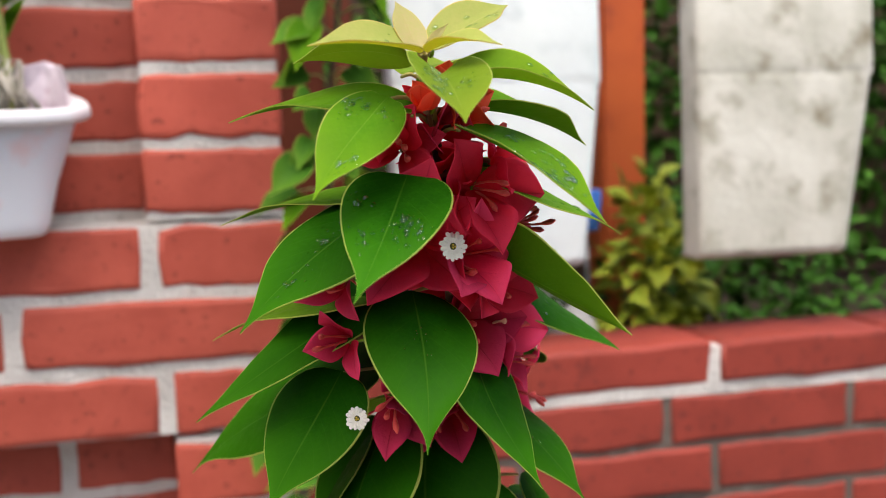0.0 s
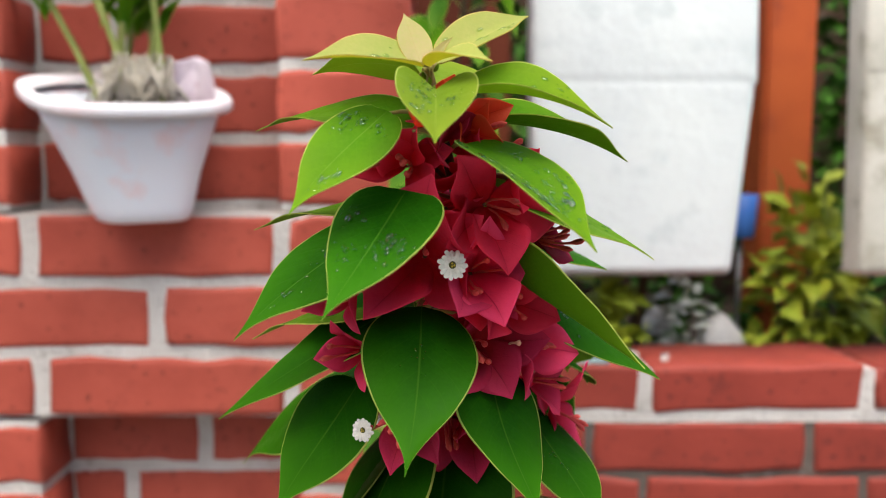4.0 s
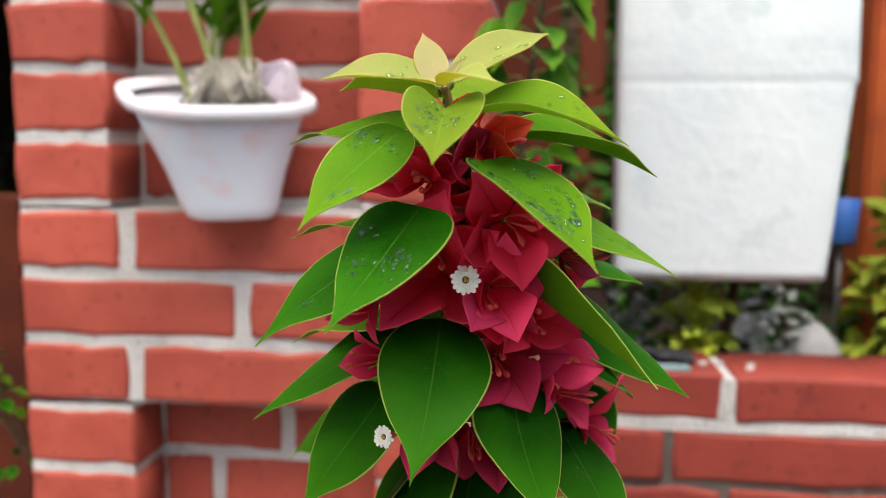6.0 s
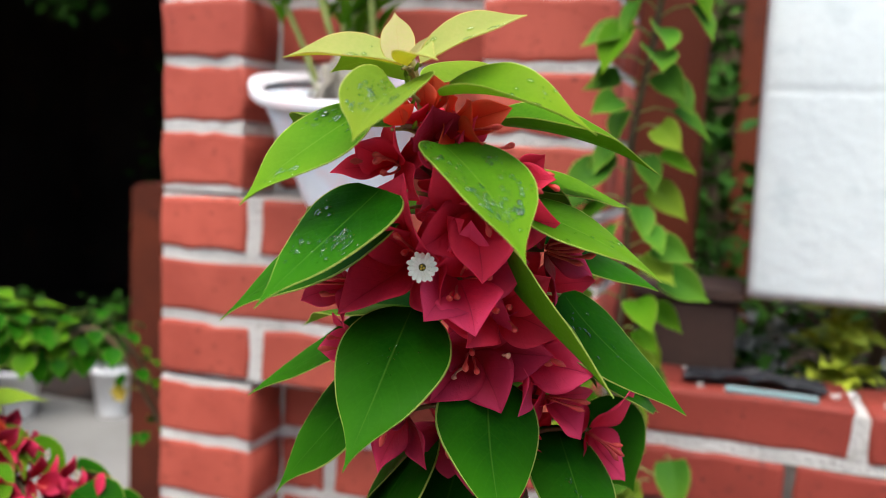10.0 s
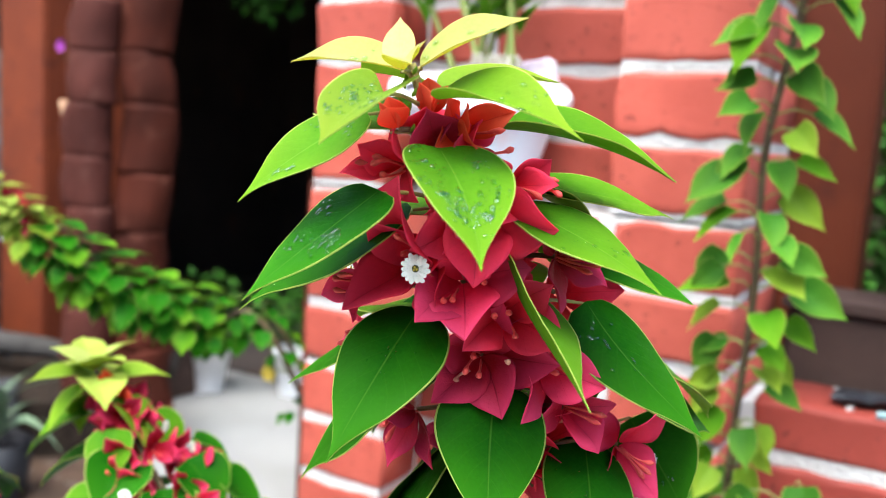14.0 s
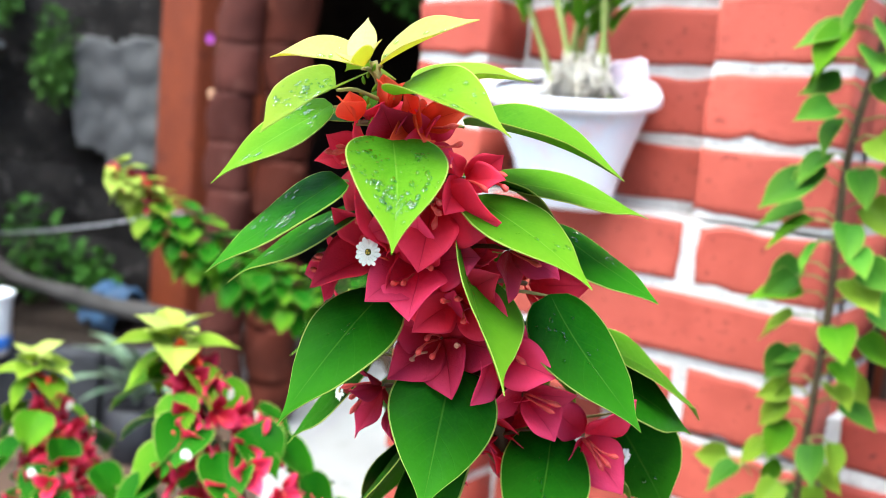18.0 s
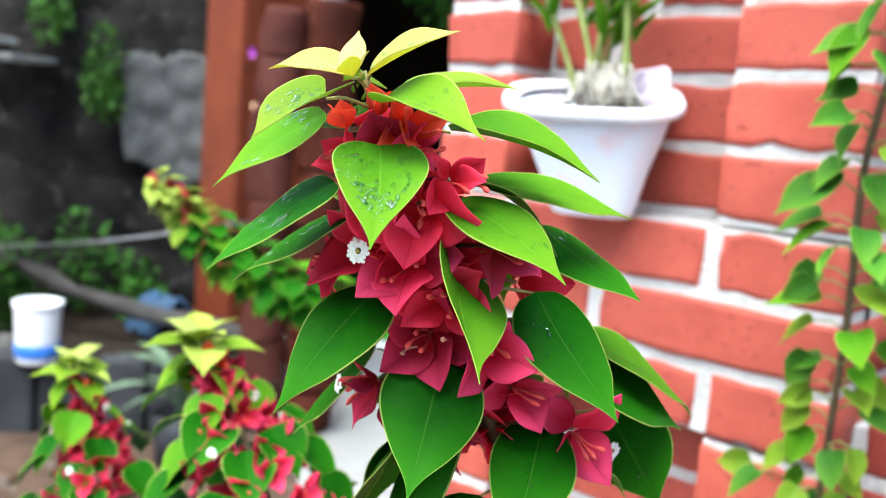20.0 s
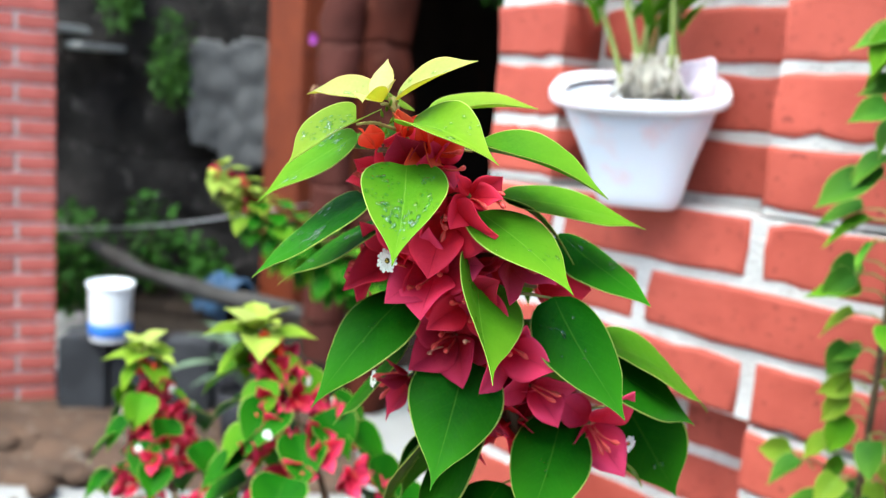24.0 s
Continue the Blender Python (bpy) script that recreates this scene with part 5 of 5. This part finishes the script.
def sprig(base, line, label, seed, scale=1.0):
    """A shorter bougainvillea: a pale crown, lime leaves below it, then bracts and white stars between tiers of leaves."""
    rnd = random.Random(seed)
    ob = thing("bougainvillea", base, label, "bougainvillea", "bougainvilleas")
    pts = curve([base, *line], 80)
    part("stem", tube(bmesh.new(), pts, [0.0045 - 0.003 * i / 79 for i in range(80)], 7), M_BARK, ob)
    tip = pts[-1]

    def down(h):
        return min(pts, key=lambda q: abs((q - tip).length - h))

    def blade(h, a, r, long, droop, skin, half=0.36):
        d = Vector((math.cos(a), math.sin(a), 0))
        b = down(h) + d * r * scale
        end = b + (d * math.cos(droop) - Vector((0, 0, math.sin(droop)))) * long * scale
        bl = Blade(b, end, Vector((0, 0, 1)) + d * 0.7, half * rnd.uniform(0.9, 1.1), 0.06, 18, rnd.uniform(-20, 20), 1.2, 0.55, 0.02, 0, rnd.random() * 4, 0.05, quilt=0.005)
        part("leaf", bl.mesh(10, 0.0003, True), [skin, M_MARGIN], ob)

    for k in range(5):
        blade(0.001 * k, 1.257 * k + rnd.uniform(-0.2, 0.2), 0.002, rnd.uniform(0.02, 0.027), rnd.uniform(-0.7, -0.2), M_YOUNG if k % 2 else M_CROWN, 0.36)
    for k in range(5):
        blade(0.009 + 0.001 * k, 1.257 * k + seed, 0.004, rnd.uniform(0.027, 0.033), rnd.uniform(-0.15, 0.3), M_CROWN if k % 2 else M_LIME, 0.38)
    for tier in range(9):
        h = 0.022 + 0.025 * tier
        wide = 0.006 + 0.006 * min(tier, 6)
        for k in range(4 + tier // 2):
            a = 6.283 * k / (4 + tier // 2) + 0.6 * tier + rnd.uniform(-0.25, 0.25)
            skin = M_FRESH if tier == 0 else M_MID if tier == 1 or rnd.random() < 0.25 else M_OLD
            blade(h + rnd.uniform(-0.005, 0.005), a, wide * rnd.uniform(0.7, 1.5), rnd.uniform(0.027, 0.035) + 0.0012 * tier, rnd.uniform(0.5, 1.05), skin, 0.42)
        for k in range(6 + tier if tier < 6 else 3):
            a = 2.4 * k + 0.9 * tier
            d = Vector((math.cos(a), math.sin(a), rnd.uniform(-0.1, 0.35)))
            c = down(h + rnd.uniform(-0.004, 0.012)) + d * scale * wide * rnd.uniform(0.75, 1.1)
            skin = M_BRACT_RED if tier == 0 and k % 2 else M_BRACT_PINK if k % 5 == 1 else M_BRACT_DEEP
            bracts(c, d, skin, ob, (0.0135 if tier else 0.011) * scale, rnd.uniform(0, 120), seed=seed * 50 + tier * 11 + k, tubes=1)
            if tier in (1, 2, 3) and k % 4 == 1:
                star(c + d * 0.01 * scale, d, ob, 0.0088, k)
    return ob


sprig((-0.1, 0.52, 0.0), [(-0.13, 0.51, 0.76), (-0.175, 0.515, 0.86), (-0.225, 0.515, 0.92), (-0.283, 0.513, 0.982)], "smaller bougainvillea stem with pink bracts and lime crown", 61, 1.5)
sprig((-0.32, 0.5, 0.0), [(-0.36, 0.49, 0.7), (-0.42, 0.505, 0.79), (-0.46, 0.512, 0.85), (-0.505, 0.513, 0.907)], "smaller bougainvillea stem with crimson bracts and lime crown", 62, 1.25)
spray((-0.3, 1.25, 0.0), [(-0.5, 1.01, 0.83), (-0.59, 0.94, 0.9), (-0.655, 0.89, 0.935), (-0.72, 0.845, 0.97), (-0.77, 0.8, 1.025), (-0.8, 0.76, 1.075)], 230, 0.036, [0.83, 0.85, 0.87, 0.89, 0.9, 0.92, 0.93, 0.95], "long arching bougainvillea branch with dense green leaves", 63, (M_OLD, M_MID, M_OLD, M_OLD), taper=0.55)
spray((-0.34, 1.3, 0.0), [(-0.52, 1.05, 0.83), (-0.6, 0.98, 0.89), (-0.67, 0.93, 0.925), (-0.74, 0.89, 0.95)], 90, 0.034, [], "second arching branch of green leaves", 64, (M_OLD, M_MID, M_OLD), crown=False, taper=0.6)
yellow = thing("flower", (-0.52, 1.0, 0.82), "small yellow flower at the end of the arching branch", "flower")
part("stalk", tube(bmesh.new(), [(-0.5, 1.01, 0.83), (-0.51, 1.0, 0.836), (-0.52, 0.99, 0.832)], [0.0012] * 3, 6), M_CANE, yellow)
for k in range(6):
    a = k * 1.047
    b = Vector((-0.52, 0.988, 0.832))
    bl = Blade(b, b + Vector((math.cos(a) * 0.013, -0.005, math.sin(a) * 0.013)), (0.3, -1, 0.2), half=0.42, bow=-0.05)
    part("petal", bl.mesh(6, 0.0005, False), [M_ANTHER], yellow)

# ---- the yard beyond ----
pillar = thing("clay_pillar", (-1.12, 2.1, 0), "low worn dark terracotta pillar standing behind the brick pier", "pillar")
part("shaft", box(bmesh.new(), (-1.28, 2.0, 0.06), (-1.08, 2.2, 1.03), 0.012, 0.003, random.Random(3)), M_CLAYRED, pillar)
part("base", box(bmesh.new(), (-1.3, 1.98, 0.0), (-1.06, 2.22, 0.08), 0.012), M_CLAYRED, pillar)
colm = thing("clay_stack", (-2.2, 2.15, 0), "stack of dark red clay tubes beside the shed door", "clay stack")
for cx, cy, r, m in ((-2.26, 2.08, 0.08, 3), (-2.148, 2.215, 0.092, 4)):
    z = 0.0
    k = 0
    while z < 1.38:
        h = 0.17 + 0.03 * ((k * m) % 3)
        rings = []
        for w, zz in ((r * 0.985, 0.0), (r, h * 0.1), (r * 1.015, h * 0.5), (r, h * 0.9), (r * 0.985, h)):
            lump = 0.03 * noise.noise(Vector((cx * 9, z * 7 + zz * 5, m)))
            rings.append([p + Vector((cx + lump, cy + lump * 0.6, z)) + Vector((p.x, p.y, 0)) * 0.2 * noise.noise(Vector((p.x * 14, p.y * 14, z * 9 + zz * 12))) for p in ring(2 * w, 2 * w, zz, 0, 24, 2.0)])
        part("clay_tube", loft(bmesh.new(), rings), M_TILE if m == 4 else M_TILE_PALE, colm)
        z += h
        k += 1
cap = thing("cement_cylinder", (-2.15, 2.215, z), "pale grey cement cylinder on the clay stack", "cylinder")
part("body", loft(bmesh.new(), [[p + Vector((-2.15, 2.215, z)) for p in ring(w, w, h, 0, 24, 2.0)] for w, h in ((0.085, 0.0), (0.09, 0.01), (0.09, 0.4), (0.085, 0.41))]), M_CEMENT, cap)
bloom = thing("flower", (-2.27, 2.06, 1.3), "small purple flower on a thin stalk beside the clay stack", "flower")
part("stalk", tube(bmesh.new(), curve([(-2.25, 2.06, 1.22), (-2.29, 2.03, 1.28), (-2.3, 2.0, 1.36)], 10), [0.0016] * 10, 6), M_BARK, bloom)
for k in range(6):
    a = k * 1.047
    b = Vector((-2.3, 2.0, 1.37))
    bl = Blade(b, b + Vector((math.cos(a) * 0.022, -0.012, math.sin(a) * 0.022)), (0.5, -1, 0), half=0.4, bow=-0.05)
    part("petal", bl.mesh(6, 0.0005, False), [M_PURPLE], bloom)
cup = thing("clay_cup", (-2.66, 2.3, 1.1), "small pale clay cup hung on the post", "cup")
part("cup_body", loft(bmesh.new(), [[p + Vector((-2.62, 2.3, 0)) for p in ring(w, w, z, 0, 18, 2.0)] for w, z in ((0.07, 1.1), (0.09, 1.11), (0.12, 1.2), (0.1, 1.2), (0.07, 1.13))]), M_CLAY, cup)
part("bracket", tube(bmesh.new(), [(-2.62, 2.3, 1.13), (-2.85, 2.42, 1.13)], [0.004, 0.004], 6), M_WIRE, cup)
opost = thing("yard_post", (-3.0, 2.5, 0), "square terracotta-orange post at the shed corner", "post")
part("shaft", box(bmesh.new(), (-3.23, 2.4, 0), (-2.94, 2.82, 2.9), 0.01), M_ORANGE, opost)
part("base", box(bmesh.new(), (-3.26, 2.37, 0), (-2.91, 2.85, 0.12), 0.01), M_ORANGE, opost)
# dark open shed: unlit inside put into near-black colour, unseen roof and beam added
shed = thing("shed", (-1.4, 4.2, 0), "dark open shed with near-black walls", "shed", kind="structure")
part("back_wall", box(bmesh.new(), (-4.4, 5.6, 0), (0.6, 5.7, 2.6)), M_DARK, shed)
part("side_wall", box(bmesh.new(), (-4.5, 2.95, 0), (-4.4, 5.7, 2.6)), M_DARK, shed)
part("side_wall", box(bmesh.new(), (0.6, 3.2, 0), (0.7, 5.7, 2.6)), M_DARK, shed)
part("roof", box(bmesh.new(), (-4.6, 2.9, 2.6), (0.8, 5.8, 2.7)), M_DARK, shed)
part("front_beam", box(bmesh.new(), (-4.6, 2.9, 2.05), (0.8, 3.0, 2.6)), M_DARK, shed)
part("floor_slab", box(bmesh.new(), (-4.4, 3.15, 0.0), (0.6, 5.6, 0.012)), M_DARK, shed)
shrub("shrub", (-2.6, 4.2, 0.0), (0.3, 0.2, 0.35), 300, 0.06, M_FARLEAF, "dim leafy plant inside the shed", 71)
shrub("shrub", (-2.9, 4.6, 0.0), (0.3, 0.2, 0.8), 300, 0.06, M_FARLEAF, "dim leafy plant inside the shed", 72)
hang = thing("hanging_plant", (-2.55, 3.3, 1.75), "dark green hanging plant under the shed beam", "plant")
part("foliage", scatter((-2.6, 3.3, 1.85), (0.2, 0.15, 0.2), 260, 0.06, 73), M_FARLEAF, hang, kind="stuff")
part("cord", tube(bmesh.new(), [(-2.6, 2.95, 2.05), (-2.6, 3.3, 1.9)], [0.004, 0.004], 6), M_WIRE, hang)
# white flower pots on the ground
for x, y, r in ((-2.47, 2.86, 0.1), (-2.15, 3.05, 0.08)):
    wp = thing("flower_pot", (x, y, 0), "small white plastic pot with a green plant", "flower pot", "white pots")
    part("pot_body", loft(bmesh.new(), [[p + Vector((x, y, 0)) for p in ring(2 * w, 2 * w, z, 0, 24, 2.0)] for w, z in ((r * 0.7, 0.0), (r * 0.72, 0.01), (r, 0.18), (r * 1.08, 0.18), (r * 1.08, 0.205), (r * 0.95, 0.205), (r * 0.9, 0.17))]), M_WHITE, wp)
    part("foliage", scatter((x, y, 0.38), (0.14, 0.12, 0.13), 160, 0.05, 74 + int(r * 100)), M_FARLEAF, wp, kind="stuff")
bp = thing("planter_box", (-2.6, 2.72, 0), "dark red-brown box standing beside the clay stack", "planter")
part("pot_body", box(bmesh.new(), (-2.74, 2.6, 0), (-2.46, 2.86, 0.28), 0.012, 0.004, random.Random(6)), M_BROWN, bp)
part("rim", box(bmesh.new(), (-2.755, 2.585, 0.28), (-2.445, 2.875, 0.31), 0.008), M_BROWN, bp)
# stained retaining wall with ferns
bm = bmesh.new()
bmesh.ops.create_grid(bm, x_segments=60, y_segments=40, size=0.5)
A, B = Vector((-2.98, 2.95, 0)), Vector((-5.6, 0.3, 0))
for v in bm.verts:
    u, w = v.co.x + 0.5, v.co.y + 0.5
    p = A.lerp(B, u) + Vector((0, 0, w * 3.0))
    q = 0.09 * noise.noise(Vector((u * 9, w * 8, 1))) + 0.03 * noise.noise(Vector((u * 30, w * 28, 4)))
    v.co = p + Vector((0.7, -0.7, 0)) * q
bmesh.ops.solidify(bm, geom=bm.faces[:], thickness=0.25)
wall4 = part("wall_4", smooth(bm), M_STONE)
tagged(wall4, "dark rough stone retaining wall, damp and stained", "stone wall", kind="structure")
bm = bmesh.new()
bmesh.ops.create_grid(bm, x_segments=40, y_segments=40, size=0.5)
gone = []
for v in bm.verts:
    u, w = v.co.x, v.co.y
    edge = 0.42 + 0.16 * noise.noise(Vector((u * 4, w * 4, 7)))
    if math.hypot(u, w) > edge:
        gone.append(v)
        continue
    q = 0.02 * noise.noise(Vector((u * 9, w * 9, 2)))
    v.co = A.lerp(B, 0.185 + u * 0.17) + Vector((0, 0, 1.13 + w * 0.86)) + Vector((0.7, -0.7, 0)) * (0.11 + q)
bmesh.ops.delete(bm, geom=gone, context="VERTS")
bmesh.ops.solidify(bm, geom=bm.faces[:], thickness=0.03)
part("cement_patch", smooth(bm), M_GREYPLASTER, wall4, "pale grey cement patch")
for x, y, z, sc in ((-3.6, 2.12, 1.27, 0.85), (-3.78, 1.95, 1.64, 1.0), (-4.1, 1.55, 1.3, 0.7)):
    fr = thing("fern", (x, y, z - 0.2), "green fern growing from the stone wall", "fern", "wall ferns")
    part("fronds", scatter((x, y, z), (0.1 * sc, 0.1 * sc, 0.25 * sc), 420, 0.055, int(z * 100), wide=0.16), M_FERN, fr, kind="stuff")
for x, y, z in ((-3.87, 1.88, 1.295), (-3.99, 1.756, 1.375)):
    sl = thing("stone_ledge", (x, y, z), "small pale stone slab set in the wall", "stone", "wall ledges")
    part("slab", box(bmesh.new(), (x - 0.1, y - 0.12, z), (x + 0.1, y + 0.1, z + 0.04), 0.01, 0.01), M_CEMENT, sl)
# block basin with a paint bucket
basin = thing("block_basin", (-2.6, 1.6, 0), "low grey concrete block basin with soil", "basin")
D = Vector((0.62, 0.78, 0)).normalized()
for k in range(1, 5):
    a = Vector((-2.85, 1.15, 0)) + D * 0.18 * k
    b = a + D * 0.165
    n = Vector((D.y, -D.x, 0)) * 0.07
    bm = bmesh.new()
    vs = [bm.verts.new(p + Vector((0, 0, z))) for z in (0, 0.28) for p in (a + n, b + n, b - n, a - n)]
    for f in ((3, 2, 1, 0), (4, 5, 6, 7), (0, 1, 5, 4), (1, 2, 6, 5), (2, 3, 7, 6), (3, 0, 4, 7)):
        bm.faces.new([vs[i] for i in f])
    bmesh.ops.bevel(bm, geom=bm.edges[:], offset=0.008, segments=2, affect="EDGES")
    part("block", bm, M_BLOCK, basin)
bm = bmesh.new()
a, b = Vector((-2.74, 1.33, 0)), Vector((-2.15, 2.075, 0))
n = Vector((-D.y, D.x, 0)) * 1.25
vs = [bm.verts.new(p + Vector((0, 0, z))) for z in (0, 0.2) for p in (a, b, b + n, a + n)]
for f in ((3, 2, 1, 0), (4, 5, 6, 7), (0, 1, 5, 4), (1, 2, 6, 5), (2, 3, 7, 6), (3, 0, 4, 7)):
    bm.faces.new([vs[i] for i in f])
part("soil", bm, M_SOIL, basin)
can = thing("bucket", (-2.58, 1.39, 0.28), "white plastic bucket with a blue band on the block wall", "bucket")
part("bucket_body", loft(bmesh.new(), [[p + Vector((-2.58, 1.39, 0)) for p in ring(w, w, z, 0, 28, 2.0)] for w, z in ((0.125, 0.28), (0.133, 0.283), (0.134, 0.29), (0.147, 0.463), (0.148, 0.469), (0.157, 0.47), (0.158, 0.474), (0.157, 0.485), (0.136, 0.485), (0.13, 0.4))]), M_WHITE, can)
part("band", loft(bmesh.new(), [[p + Vector((-2.58, 1.39, 0)) for p in ring(w, w, z, 0, 28, 2.0)] for w, z in ((0.137, 0.3), (0.144, 0.305), (0.147, 0.34), (0.143, 0.345))], False), M_BLUE, can, "blue band")
tarp = thing("blue_sheet", (-2.96, 2.08, 0.2), "crumpled blue plastic sheet in the basin", "sheet")
bm = bmesh.new()
bmesh.ops.create_grid(bm, x_segments=14, y_segments=10, size=0.5)
for v in bm.verts:
    q = v.co.copy()
    v.co = Vector((-2.96 + q.x * 0.26, 2.08 + q.y * 0.2, 0.2 + 0.15 * (1 - (2 * q.y) ** 2) + 0.07 * abs(noise.noise(q * 3.5))))
bmesh.ops.solidify(bm, geom=bm.faces[:], thickness=0.003)
part("sheet", bm, M_TARP, tarp)
pipe = thing("pipe", (-2.8, 1.8, 0.6), "thin pale pipe leaning across the basin", "pipe")
part("tube", tube(bmesh.new(), curve([(-3.4, 1.3, 0.55), (-2.9, 1.7, 0.62), (-2.5, 2.2, 0.75)], 10), [0.003] * 10, 8), M_WIRE, pipe)
kerb = thing("log", (-3.2, 1.9, 0.2), "long sloping weathered grey-brown log in the basin", "log")
LOG = curve([(-3.85, 1.52, 0.58), (-3.55, 1.62, 0.5), (-3.2, 1.75, 0.4), (-2.85, 1.95, 0.33), (-2.5, 2.2, 0.28), (-2.2, 2.42, 0.24)], 30)
bm = tube(bmesh.new(), LOG, [0.024 + 0.022 * i / 29 + 0.006 * math.sin(i * 1.3) for i in range(30)], 14)
for v in bm.verts:
    v.co += Vector((1, 1, 1)) * 0.012 * noise.noise(v.co * 9)
part("log_body", bm, M_ROCK, kerb)
shrub("shrub", (-3.48, 1.98, 0.2), (0.17, 0.12, 0.24), 170, 0.06, M_FARLEAF, "thin green weed in the basin", 81)
shrub("shrub", (-3.5, 1.58, 0.2), (0.2, 0.16, 0.2), 480, 0.05, M_FARLEAF, "dark green weed in the basin", 82)
shrub("shrub", (-3.72, 1.72, 0.1), (0.2, 0.16, 0.22), 420, 0.05, M_FARLEAF, "dark green weed at the foot of the stone wall", 84)
shrub("shrub", (-3.25, 2.12, 0.2), (0.2, 0.1, 0.14), 280, 0.05, M_FARLEAF, "green weeds along the basin", 83)
grass = thing("spider_plant", (-2.08, 1.63, 0), "grey-green strap-leaved plant in a dark pot", "plant")
rnd = random.Random(9)
for k in range(26):
    a = rnd.uniform(0, 6.28)
    b = Vector((-2.08, 1.63, 0.2))
    r = rnd.uniform(0.12, 0.3)
    bl = Blade(b, b + Vector((math.cos(a) * r, math.sin(a) * r, rnd.uniform(0.0, 0.28))), (0, 0, 1), half=0.06, bow=0.3, fold=20)
    part("strap_leaf", bl.mesh(8, 0.0006, False), [M_GREYLEAF], grass)
part("pot_body", loft(bmesh.new(), [[p + Vector((-2.08, 1.63, 0)) for p in ring(w, w, z, 0, 20, 2.0)] for w, z in ((0.13, 0.0), (0.14, 0.01), (0.19, 0.2), (0.17, 0.2), (0.15, 0.17))]), M_BLACK, grass)
# far brick column
bcol = thing("wall_5", (-3.12, 1.1, 0), "red brick column of narrow courses at the yard's edge", "brick column", kind="structure")
U = Vector((0.33, 0.944, 0))
N = Vector((0.944, -0.33, 0))
C = Vector((-2.81, 1.29, 0))
bm = bmesh.new()
vs = [bm.verts.new(C - U * u - N * n + Vector((0, 0, z))) for z in (0, 2.6) for u, n in ((0.006, 0.006), (0.55, 0.006), (0.55, 0.4), (0.006, 0.4))]
for f in ((3, 2, 1, 0), (4, 5, 6, 7), (0, 1, 5, 4), (1, 2, 6, 5), (2, 3, 7, 6), (3, 0, 4, 7)):
    bm.faces.new([vs[i] for i in f])
bmesh.ops.recalc_face_normals(bm, faces=bm.faces[:])
part("mortar", bm, M_MORTAR, bcol)
ME = chunk((0.26, 0.1, 0.05), 900, 0.004)
ME.materials.append(M_BRICK_FAR)
ME2 = chunk((0.12, 0.1, 0.05), 901, 0.004)
ME2.materials.append(M_BRICK_FAR)
for k in range(43):
    off = 0.0 if k % 2 else 0.13
    for u, me in ((0.13 + off, ME), (0.4 + off * 0.5, ME), *(((0.06, ME2),) if off else ())):
        ob = new("brick", me)
        ob.parent = bcol
        p = C - U * u - N * 0.05 + Vector((0, 0, 0.03 + 0.06 * k))
        ob.location = p - spot(bcol)
        ob.rotation_euler = (0, 0, math.atan2(U.y, U.x))

# dirt and rubble along the basin
bm = bmesh.new()
bmesh.ops.create_grid(bm, x_segments=50, y_segments=30, size=0.5)
for v in bm.verts:
    q = v.co.copy()
    rim = max(0.0, 1 - (2 * max(abs(q.x), abs(q.y))) ** 4)
    p = Vector((-2.45, 1.2, 0)) + D * q.x * 1.9 + Vector((D.y, -D.x, 0)) * q.y * 0.75
    v.co = p + Vector((0, 0, 0.004 + rim * (0.02 + 0.03 * abs(noise.noise(p * 5)))))
dirt = tagged(part("dirt_strip", smooth(bm), M_DIRT), "brown earth strip along the block basin", "dirt", kind="structure")
rnd = random.Random(17)
rub = thing("rubble", (-2.2, 1.15, 0), "loose pale rubble on the earth strip", "rubble")
bm = bmesh.new()
for k in range(36):
    p = Vector((-2.35, 1.15, 0)) + D * rnd.uniform(-0.7, 0.7) + Vector((D.y, -D.x, 0)) * rnd.uniform(-0.05, 0.42)
    r = rnd.uniform(0.012, 0.05)
    got = bmesh.ops.create_icosphere(bm, subdivisions=1, radius=r)["verts"]
    for v in got:
        v.co = Vector((v.co.x * rnd.uniform(0.8, 1.3), v.co.y * rnd.uniform(0.8, 1.3), v.co.z * 0.6)) + p + Vector((0, 0, 0.03))
part("stones", smooth(bm), M_DIRT, rub, kind="stuff")
